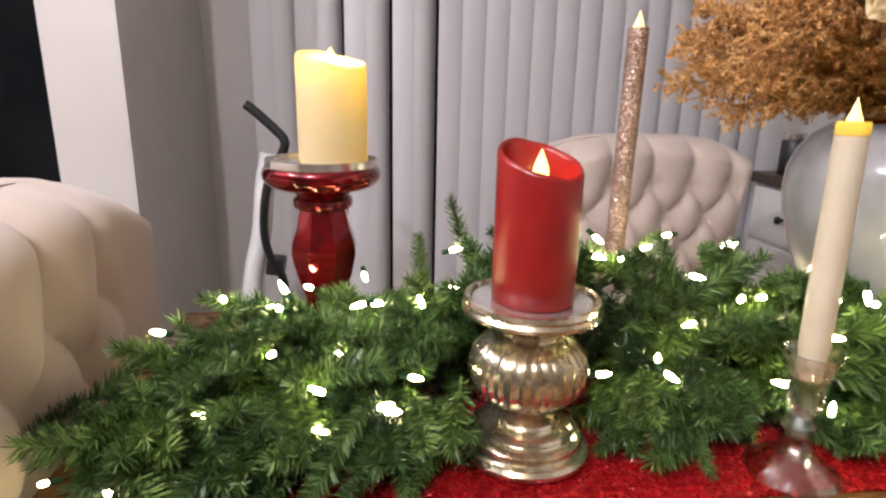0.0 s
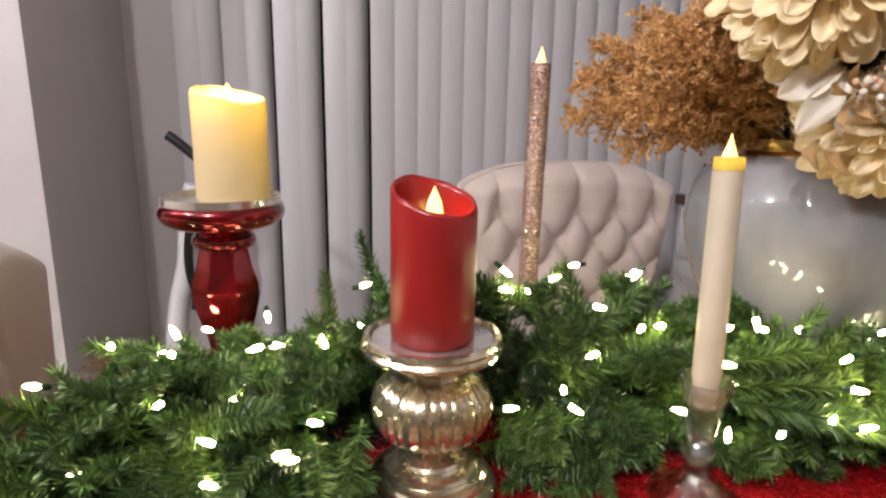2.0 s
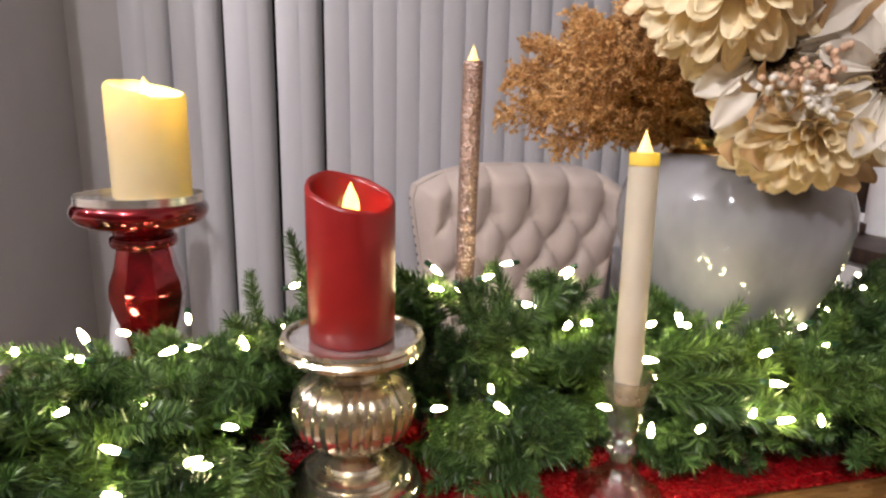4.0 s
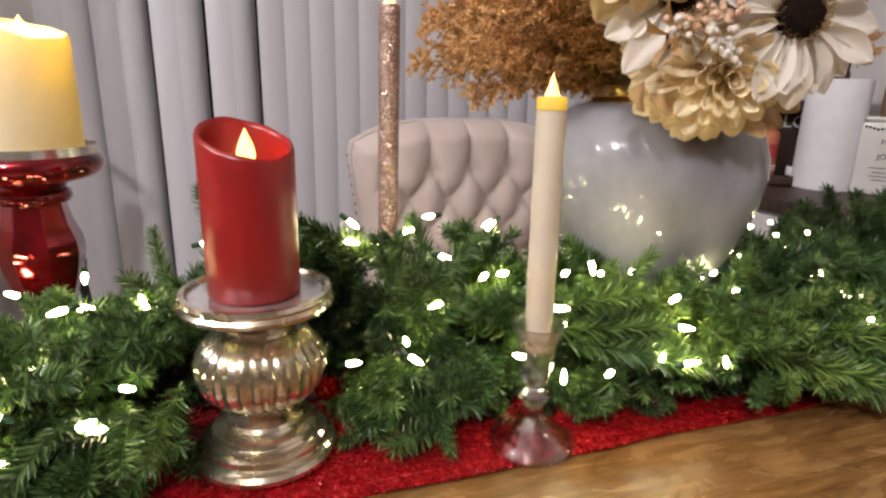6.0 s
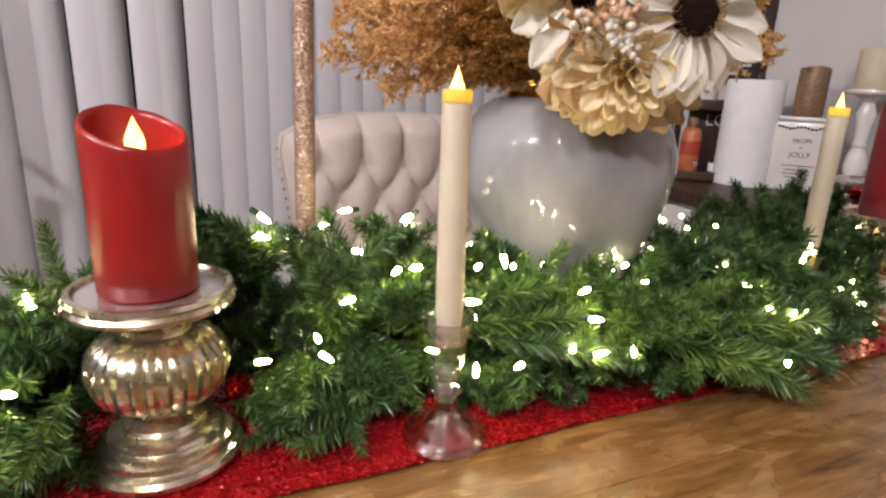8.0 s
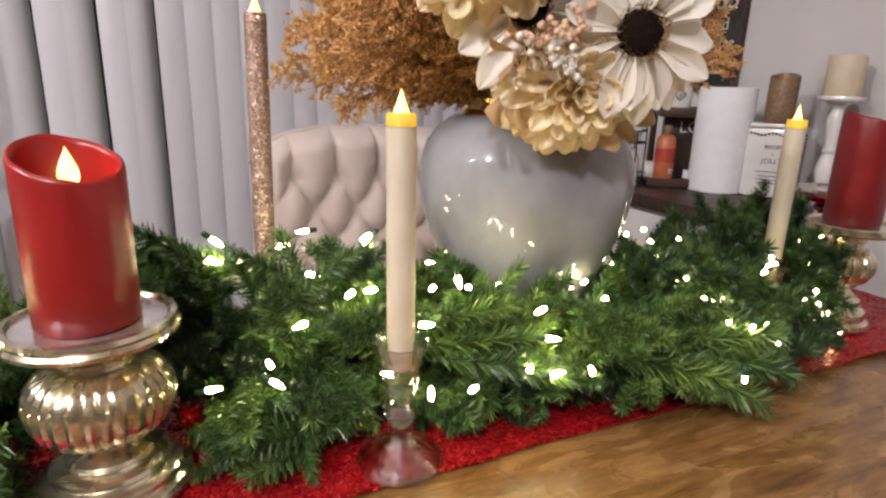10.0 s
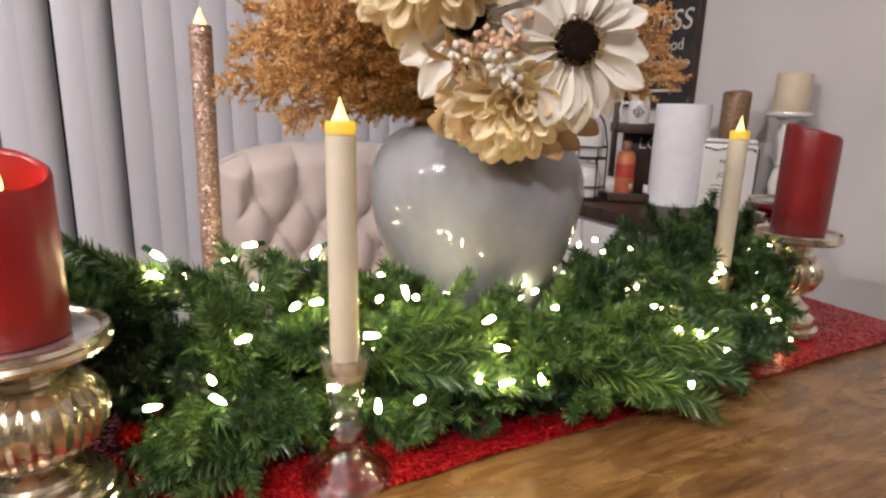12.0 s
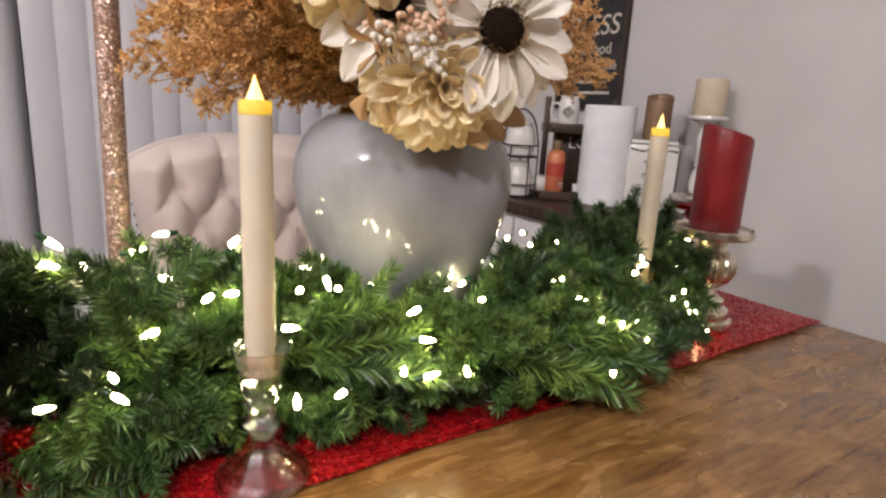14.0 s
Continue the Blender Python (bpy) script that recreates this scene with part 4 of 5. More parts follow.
def petal(length, width, curl, cupped, tip=0.35, n=9, m=6):
    """A petal along +x from the origin, its face to +z; curl lifts or drops its end, cupped rolls its sides up; tip above 0.5 is pointed."""
    verts, faces = [], []
    for i in range(n + 1):
        t = 1 - (1 - i / n) ** 1.7
        grow = min(1.0, t / 0.6) ** 0.75
        end = max(0.0, (t - 0.6) / 0.4)
        wd = width * max(0.05, grow * ((1 - end ** 2.6) ** 0.55 * (1 - tip) + (1 - end ** 1.6) * tip)) if t > 0 else width * 0.16
        for j in range(m + 1):
            s = 2 * j / m - 1
            verts.append((length * t, s * wd / 2, curl * t * t + cupped * (s * s - 0.25 * math.exp(-30 * s * s)) * math.sin(math.pi * min(1, t + 0.1)) + 0.02 * length * math.sin(6 * s + 5 * t) * t))
    for i in range(n):
        for j in range(m):
            a = i * (m + 1) + j
            faces.append((a, a + m + 1, a + m + 2, a + 1))
    return verts, faces


def stem_to(c, start, end, r=0.0022):
    inv = c.matrix_basis.inverted()
    a, b = Vector(start), Vector(end)
    mid = (a + b) / 2 + Vector((0, 0.02, 0.02))
    part("stem", tube([inv @ p for p in bend((a, mid, b), 6)], r, 7), STEM, c, "brown wire stem")


def daisy(place, facing, label, r, disc, petals, material, layers=2):
    c = new("silk_flower")
    c.matrix_basis = frame_at(place, facing)
    tagged(c, label, "flower", "silk flowers in the vase")
    for layer in range(layers):
        for k in range(petals):
            a = 2 * math.pi * (k + 0.5 * layer) / petals + rng.uniform(-0.08, 0.08)
            ln = r * rng.uniform(0.9, 1.04) * (1 - 0.06 * layer) - disc * 0.7
            pm = Matrix.Rotation(a, 4, "Z") @ Matrix.Translation((disc * 0.7, 0, -0.003 - 0.005 * layer)) @ Matrix.Rotation(radians(rng.uniform(-26, 10) + 6 * layer), 4, "Y") @ Matrix.Rotation(radians(rng.uniform(-14, 14)), 4, "X")
            part("petal", petal(ln, r * rng.uniform(0.32, 0.40), rng.uniform(-0.030, 0.012), rng.uniform(0.005, 0.013), 0.5), material, c, m=pm, angle=70)
    part("disc", lathe(((disc * 0.9, -0.006), (disc, 0.0), (disc * 0.9, 0.005), (disc * 0.6, 0.0085), (disc * 0.25, 0.009), (0.0006, 0.0085)), 40, lambda a, q, z: q * (1 + 0.05 * math.sin(17 * a))), DISC, c, "black seed disc")
    st = []
    for k in range(420):
        a, q = rng.uniform(0, 2 * math.pi), disc * rng.uniform(0.74, 1.20)
        b = Vector((q * math.cos(a), q * math.sin(a), rng.uniform(0.001, 0.004)))
        e = b + Vector((math.cos(a) * rng.uniform(-0.001, 0.003), math.sin(a) * rng.uniform(-0.001, 0.003), rng.uniform(0.003, 0.007)))
        w = Vector((-math.sin(a), math.cos(a), 0)) * 0.0009
        st.append(([b - w, b + w, e], [(0, 1, 2)]))
    part("stamen_ring", merge(*st), DISCRIM, c, "brown stamens", smooth=False)
    return c


def mum(place, facing, label, r, material, rings=6, hang=0.35):
    """A full round bloom of cupped petals."""
    c = new("silk_flower")
    c.matrix_basis = frame_at(place, facing)
    tagged(c, label, "flower", "silk flowers in the vase")
    part("core", lathe(((r * 0.25, -r * 0.25), (r * 0.40, -r * 0.05), (r * 0.34, r * 0.15), (r * 0.1, r * 0.28)), 24), material, c)
    for ring in range(rings):
        f = ring / (rings - 1)
        tilt = 80 - 112 * f
        n = 5 + 4 * ring
        for k in range(n):
            a = 2 * math.pi * (k + 0.5 * (ring % 2)) / n + rng.uniform(-0.16, 0.16)
            base = Matrix.Rotation(a, 4, "Z") @ Matrix.Translation((r * 0.03 + r * 0.36 * f ** 0.8, 0, r * (0.34 - 0.42 * f * f)))
            pm = base @ Matrix.Rotation(radians(-tilt + rng.uniform(-12, 12)), 4, "Y") @ Matrix.Rotation(radians(rng.uniform(-22, 22)), 4, "X")
            ln = r * (0.40 + 0.18 * f) * rng.uniform(0.85, 1.14)
            part("petal", petal(ln * 1.06, ln * rng.uniform(0.40, 0.52), rng.uniform(-0.30, 0.18) * ln, rng.uniform(0.12, 0.26) * ln, 0.05), material, c, m=pm, angle=70)
    return c


MOUTH = Vector((VX, VY, RUN + 0.30))
sun = daisy((0.981, 0.889, 1.135), (-0.42, -0.88, 0.10), "large ivory silk sunflower with a black disc", 0.073, 0.0194, 13, IVORYPETAL)
stem_to(sun, MOUTH + Vector((0.02, -0.03, 0)), (0.984, 0.897, 1.130), 0.003)
sun2 = daisy((0.902, 0.936, 1.152), (-0.50, -0.78, -0.10), "ivory silk sunflower with a dark disc, half hidden", 0.072, 0.016, 12, IVORYPETAL)
stem_to(sun2, MOUTH + Vector((-0.02, -0.03, 0)), (0.906, 0.944, 1.152), 0.003)
ml = mum((0.957, 0.950, 1.099), (-0.30, -0.88, -0.25), "full cream silk dahlia hanging over the vase's neck", 0.078, CREAM, 9)
stem_to(ml, MOUTH + Vector((-0.01, -0.04, 0)), (0.960, 0.968, 1.102), 0.003)
ml2 = mum((0.872, 0.955, 1.212), (-0.35, -0.80, 0.35), "full cream silk dahlia high in the bouquet", 0.084, CREAM, 9)
stem_to(ml2, MOUTH + Vector((-0.03, 0, 0)), (0.876, 0.965, 1.205), 0.003)

berries = thing("berry_spray", tuple(MOUTH), "spray of peach and white artificial berries", "berries")
ball = {}
for nm, mt in (("peach", PEACH), ("pearl", PEARL)):
    ball[nm] = mesh("berry", *lathe(((0.0006, -0.0044), (0.0026, -0.0036), (0.0042, -0.0014), (0.0044, 0.0008), (0.0032, 0.0032), (0.0006, 0.0044)), 12), mt)
inv = berries.matrix_basis.inverted()
for centre, spread, n, nm in (((0.893, 0.902, 1.128), (0.026, 0.010, 0.012), 30, "peach"), ((0.925, 0.900, 1.140), (0.016, 0.010, 0.014), 16, "peach"),
                              ((0.900, 0.888, 1.112), (0.010, 0.006, 0.010), 12, "pearl"), ((0.916, 0.886, 1.106), (0.009, 0.006, 0.009), 11, "pearl"), ((0.872, 0.896, 1.120), (0.010, 0.006, 0.008), 5, "pearl")):
    hub = Vector(centre) + Vector((0.012, 0.03, -0.01))
    for k in range(n):
        p = Vector(centre) + Vector([rng.gauss(0, 0.6) * s for s in spread])
        part("berry", ball[nm], None, berries, m=inv @ Matrix.Translation(p) @ Matrix.Scale(rng.uniform(0.58, 0.78), 4))
        if k % 2 == 0:
            part("twig", tube((inv @ hub, inv @ p), 0.0006, 4), TANLEAF, berries)
    part("stem", tube([inv @ q for q in bend((MOUTH + Vector((-0.02, -0.03, 0)), (MOUTH + hub) / 2 + Vector((0, 0, 0.01)), hub), 5)], 0.0014, 6), TANLEAF, berries)

leaves = thing("silk_leaves", tuple(MOUTH), "tan silk leaves under the blooms", "leaves")
inv = leaves.matrix_basis.inverted()
for p, d, ln, wd in (((0.910, 0.955, 1.085), (-0.35, -0.45, -0.8), 0.065, 0.036), ((0.895, 0.96, 1.080), (-0.50, -0.30, -0.7), 0.05, 0.03), ((1.0, 0.955, 1.085), (0.35, -0.35, -0.75), 0.08, 0.045), ((1.03, 0.97, 1.09), (0.6, -0.25, -0.6), 0.075, 0.045),
                     ((0.985, 0.945, 1.075), (0.15, -0.40, -0.9), 0.07, 0.05), ((0.885, 0.925, 1.118), (-0.85, -0.35, 0.10), 0.075, 0.010), ((0.885, 0.92, 1.112), (-0.75, -0.35, -0.55), 0.065, 0.007), ((0.895, 0.925, 1.122), (-0.8, -0.4, 0.35), 0.07, 0.008),
                     ((0.89, 0.915, 1.115), (-0.5, -0.5, -0.5), 0.06, 0.007), ((0.95, 0.91, 1.16), (0.1, -0.5, 0.8), 0.07, 0.012), ((0.93, 0.92, 1.16), (-0.2, -0.4, 0.9), 0.08, 0.012)):
    x = Vector(d).normalized()
    y = x.cross(Vector((0, -1, 0.2))).normalized()
    mm = Matrix((x, y, x.cross(y))).transposed().to_4x4()
    mm.translation = Vector(p)
    part("leaf", petal(ln * 0.70, wd * 0.68, -0.01, 0.006, 0.45, 9, 6), TANLEAF, leaves, m=inv @ mm, angle=70)
    part("stem", tube([inv @ q for q in bend((MOUTH + Vector((0, -0.04, 0)), (MOUTH + Vector(p)) / 2 + Vector((0, 0, 0.01)), p), 4)], 0.001, 5), STEM, leaves)


def plume_branch(tip, droop, count):
    """One drooping branch from the vase's mouth: a stem, twigs, and a fur of small leaflets; verts and faces."""
    start = MOUTH + Vector((rng.uniform(-0.05, 0.02), rng.uniform(-0.03, 0.04), 0.0))
    tip = Vector(tip)
    mid = (start + tip) / 2 + Vector((0, 0, droop))
    line = bend((start, mid, tip), 12)
    main, tw, leaf = tube(line, 0.0014, 5, [1 - 0.6 * i / (len(line) - 1) for i in range(len(line))]), [], []
    L = (tip - start).length
    for k in range(int(count / 16)):
        t = rng.uniform(0.28, 1.0)
        i = min(int(t * (len(line) - 1)), len(line) - 2)
        p = line[i].lerp(line[i + 1], t * (len(line) - 1) - i)
        along = (line[i + 1] - line[i]).normalized()
        off = Vector((rng.gauss(0, 1), rng.gauss(0, 1), rng.gauss(0, 1)))
        off = (off - off.dot(along) * along).normalized()
        d = (along * 0.75 + off * 0.8).normalized()
        ln = (0.016 + 0.030 * (1 - t)) * rng.uniform(0.7, 1.25)
        q = p + d * ln
        tw.append(tube((p, q), 0.0006, 3))
        for n in range(16):
            s = rng.uniform(0.1, 1.0)
            b = p.lerp(q, s)
            o = Vector((rng.gauss(0, 1), rng.gauss(0, 1), rng.gauss(0, 1))).normalized()
            e = (d * 0.7 + o).normalized() * rng.uniform(0.0036, 0.0068)
            w = e.cross(Vector((rng.gauss(0, 1), rng.gauss(0, 1), rng.gauss(0, 1)))).normalized() * rng.uniform(0.0010, 0.0018)
            c = b + e * 0.55 + w.cross(e).normalized() * 0.0008
            leaf.append(([b, c - w, b + e, c + w], [(0, 1, 2), (0, 2, 3)]))
    return main, merge(*tw, *leaf)


plume = thing("dried_plume", tuple(MOUTH), "bushy golden-brown artificial fern plume spilling from the vase", "dried plant")
inv = Matrix.Translation(-MOUTH)


def add_branch(owner, tip, droop, count):
    t, l = plume_branch(tip, droop, count)
    b = part("branch", moved(t, inv), TANLEAF, owner)
    tagged(part("foliage", moved(l, inv), PLUME, b, "golden-brown leaflets", smooth=False), kind="stuff")


for k in range(64):
    a = rng.uniform(0, 1)
    tip = (0.735 + 0.20 * a + rng.uniform(-0.02, 0.05), rng.uniform(1.02, 1.22), 1.090 + 0.22 * a ** 0.8 * rng.uniform(0.35, 1.1) + rng.uniform(-0.015, 0.04))
    add_branch(plume, tip, rng.uniform(0.01, 0.05), 1150)
for tip, droop in (((0.727, 1.115, 1.094), 0.03), ((0.738, 1.10, 1.108), 0.04), ((0.790, 1.10, 1.062), 0.035), ((0.800, 1.13, 1.070), 0.03), ((0.752, 1.12, 1.080), 0.04), ((0.845, 1.12, 1.066), 0.03), ((0.88, 1.12, 1.078), 0.02), ((0.91, 1.10, 1.082), 0.02)):
    add_branch(plume, tip, droop, 1000)
plume2 = thing("dried_plume", tuple(MOUTH), "sparse golden-brown artificial fern sprigs behind the sunflower", "dried plant")
for tip, droop in (((1.338, 1.085, 1.122), 0.05), ((1.318, 1.10, 1.165), 0.05), ((1.300, 1.09, 1.215), 0.04), ((1.285, 1.12, 1.13), 0.04), ((1.27, 1.14, 1.25), 0.03), ((1.24, 1.12, 1.18), 0.04), ((1.330, 1.09, 1.140), 0.05), ((1.310, 1.10, 1.190), 0.04), ((1.295, 1.10, 1.105), 0.05)):
    add_branch(plume2, tip, droop, 1700)

# ---- fir garland ----
nr = np.random.RandomState(11)


def sprig_data(length, needles, needle, width, spread=(34, 62), flat=0.0):
    """A fir tip along +z: a bent stem with thin needles round it, opening out at the rounded end; flat above 0 gathers them into two combs. Numpy verts and faces."""
    ts = np.linspace(0.04, 1.0, needles) ** 0.9
    az = np.arange(needles) * 2.399963 + nr.uniform(-0.3, 0.3, needles)
    az = az - flat * 0.5 * np.sin(2 * az)
    bendx = 0.12 * length
    base = np.stack([bendx * ts ** 2, np.zeros(needles), length * ts], 1)
    ang = np.radians(nr.uniform(*spread, needles) * (1 - 0.30 * np.clip((ts - 0.85) / 0.15, 0, 1) * nr.uniform(0, 2, needles)))
    ln = needle * nr.uniform(0.8, 1.1, needles) * (1 - 0.30 * ts ** 4) * np.clip(0.55 + 2.2 * ts, 0, 1)
    d = np.stack([np.sin(ang) * np.cos(az), np.sin(ang) * np.sin(az), np.cos(ang)], 1)
    side = np.cross(d, nr.normal(size=(needles, 3)))
    side /= np.linalg.norm(side, axis=1)[:, None]
    up = np.cross(side, d)
    w = width * nr.uniform(0.8, 1.2, needles)[:, None]
    mid = base + d * ln[:, None] * 0.55 + np.array((0, 0, 0.0012)) + up * 0.0005
    tip = base + d * ln[:, None] + np.array((0, 0, 0.0030)) * nr.uniform(0.2, 1.0, needles)[:, None]
    v = np.stack([base - side * w * 0.35, base + side * w * 0.35, mid + side * w * 0.5, tip + side * w * 0.15, tip - side * w * 0.15, mid - side * w * 0.5], 1).reshape(-1, 3)
    f = np.array([[0, 1, 2, 5], [5, 2, 3, 4]])[None] + 6 * np.arange(needles)[:, None, None]
    sv, sf = tube([(bendx * t * t, 0, length * t) for t in (0, 0.3, 0.6, 0.97)], 0.0011, 5, (1.3, 1.1, 0.9, 0.5))
    quads = [q for q in sf if len(q) == 4]
    return np.concatenate([v, np.array(sv)]), np.concatenate([f.reshape(-1, 4), np.array(quads) + len(v)])


def np_mesh(name, v, f, material):
    me = bpy.data.meshes.new(name)
    me.from_pydata(v.tolist(), [], f.tolist())
    me.materials.append(material)
    return me


LENGTHS = (0.092, 0.08, 0.10, 0.07, 0.088)
KINDS = [sprig_data(ln, n, nl, w, sp, fl) for ln, n, nl, w, sp, fl in zip(LENGTHS, (270, 250, 270, 230, 250), (0.020, 0.018, 0.022, 0.019, 0.021), (0.0017, 0.0017, 0.0016, 0.0017, 0.0018), ((48, 74), (50, 78), (46, 70), (52, 80), (46, 72)), (0.3, 0.0, 0.5, 0.0, 0.7))]
LONG = [sprig_data(0.17, 420, 0.027, 0.0016, (50, 68), 0.85), sprig_data(0.15, 380, 0.026, 0.0016, (46, 64), 0.85)]

# along x: centre y, reach to the front, reach to the back, height
SHAPE = ((0.15, 0.945, 0.05, 0.03, 0.030), (0.22, 0.98, 0.095, 0.105, 0.080), (0.32, 1.04, 0.150, 0.165, 0.130), (0.46, 1.06, 0.155, 0.13, 0.136), (0.58, 1.10, 0.100, 0.11, 0.170), (0.70, 1.06, 0.130, 0.13, 0.182),
         (0.85, 1.03, 0.115, 0.10, 0.165), (0.97, 0.975, 0.085, 0.04, 0.130), (1.08, 0.965, 0.105, 0.07, 0.125), (1.20, 0.99, 0.120, 0.13, 0.165), (1.33, 1.01, 0.095, 0.15, 0.190), (1.43, 1.00, 0.075, 0.10, 0.140))


def shape_at(x):
    return [float(np.interp(x, [s[0] for s in SHAPE], [s[i] for s in SHAPE])) for i in (1, 2, 3, 4)]


# places of the string lights
NEAR = ((0.220, 1.020, 0.869), (0.319, 1.050, 0.879), (0.405, 1.100, 0.892), (0.399, 1.030, 0.887), (0.418, 1.040, 0.885), (0.460, 1.050, 0.883), (0.500, 1.100, 0.878), (0.266, 0.970, 0.813), (0.369, 0.950, 0.805), (0.202, 0.930, 0.772), (0.150, 0.935, 0.778), (0.322, 1.000, 0.853), (0.652, 1.080, 0.917), (0.748, 1.130, 0.928), (0.818, 1.120, 0.918), (0.890, 1.100, 0.886), (0.764, 1.000, 0.896), (0.784, 1.000, 0.898), (0.788, 0.960, 0.828), (0.657, 1.100, 0.931), (0.676, 1.080, 0.915), (0.814, 1.100, 0.921), (0.837, 0.970, 0.904), (0.859, 0.960, 0.910), (0.869, 0.960, 0.904), (0.897, 0.950, 0.906), (0.818, 0.940, 0.881), (0.846, 0.900, 0.831), (0.933, 0.930, 0.882), (0.944, 0.920, 0.855), (0.978, 0.900, 0.825), (0.938, 0.900, 0.829))
MEASURED = ((0.738, 1.034, 0.908), (0.718, 1.006, 0.869), (0.688, 1.001, 0.838), (0.640, 1.012, 0.816), (0.691, 0.976, 0.829), (0.431, 0.969, 0.809), (0.820, 0.931, 0.817), (1.010, 0.979, 0.893), (1.014, 0.972, 0.886), (1.029, 0.955, 0.872), (1.151, 0.955, 0.881),
            (1.103, 0.827, 0.822), (0.328, 1.049, 0.900), (0.268, 1.067, 0.882), (0.365, 0.966, 0.835), (0.380, 1.027, 0.840), (0.452, 0.987, 0.832), (0.510, 1.165, 0.904), (0.726, 1.127, 0.914), (0.345, 1.102, 0.882), (0.918, 0.918, 0.829), (0.424, 0.970, 0.815))
FAR = ((1.077, 1.000, 0.895), (1.144, 1.050, 0.915), (1.178, 1.040, 0.902), (1.214, 1.030, 0.907), (1.171, 1.020, 0.892), (1.307, 1.040, 0.911), (1.318, 1.040, 0.902), (1.162, 0.930, 0.865), (1.189, 0.930, 0.862), (1.161, 0.870, 0.849), (1.226, 0.900, 0.835), (1.220, 0.880, 0.821), (1.161, 0.900, 0.847), (1.285, 0.950, 0.898), (1.293, 0.950, 0.886), (1.276, 0.950, 0.875), (1.421, 1.000, 0.890), (1.373, 0.950, 0.816), (1.404, 0.950, 0.816), (1.412, 0.960, 0.836), (1.431, 0.950, 0.798), (1.473, 0.970, 0.811), (1.474, 0.950, 0.764), (1.434, 0.940, 0.764), (1.417, 0.980, 0.866), (0.998, 0.965, 0.886), (0.996, 0.985, 0.893), (1.173, 0.935, 0.857), (1.149, 1.030, 0.923), (1.370, 0.950, 0.829), (1.404, 0.945, 0.804), (1.140, 0.955, 0.881), (1.318, 0.968, 0.879), (1.459, 0.995, 0.899))
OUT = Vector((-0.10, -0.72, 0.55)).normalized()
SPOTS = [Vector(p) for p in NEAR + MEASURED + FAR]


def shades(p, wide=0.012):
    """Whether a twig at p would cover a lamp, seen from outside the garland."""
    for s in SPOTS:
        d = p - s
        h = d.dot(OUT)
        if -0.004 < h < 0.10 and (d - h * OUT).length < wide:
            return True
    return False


VASE_R = ((0.0, 0.062), (0.045, 0.070), (0.085, 0.083), (0.13, 0.100), (0.165, 0.114), (0.2, 0.126), (0.3, 0.12))


BAUBLE = Vector((0.619, 1.056, RUN + 0.014))
OPEN = Vector((-0.03, -0.86, 0.50)).normalized()


def blocked(p, hollow=True):
    x, y, z = p
    if z < TOP + 0.004:
        return True
    if math.hypot(x - GX, y - GY) < (0.068 if z < 0.91 else 0.045) or (-0.06 < x - GX < 0.06 and y < GY + 0.01):
        return True
    d = Vector(p) - BAUBLE
    h = d.dot(OPEN)
    if -0.01 < h < 0.15 and (d - h * OPEN).length < 0.019:
        return True
    if math.hypot(x - RX, y - RY) < 0.044 or math.hypot(x - 0.715, y - 1.19) < 0.015 or math.hypot(x - 1.325, y - 0.975) < 0.016 or (-0.035 < x - 1.318 < 0.022 and y < 0.975 and z > 0.842):
        return True
    if math.hypot(x - 0.789, y - 0.9285) < 0.034 or (y < 0.935 and 0.72 < x < 0.835):
        return True
    if math.hypot(x - VX, y - VY) < np.interp(z - RUN, [a for a, b in VASE_R], [b for a, b in VASE_R]) + 0.006:
        return True
    if math.hypot(x - G2X, y - G2Y) < 0.058 or (hollow and 0.59 < x < 0.680 and 0.97 < y < 1.085 and 0.800 < z < 0.892):
        return True
    return x < 0.105 or x > 1.485 or y < 0.80


def sprig_pose(base, tip, roll, kind_len):
    d = Vector(tip) - Vector(base)
    m = frame_at(base, d) @ Matrix.Rotation(roll, 4, "Z")
    return m @ Matrix.Scale(d.length / kind_len, 4)


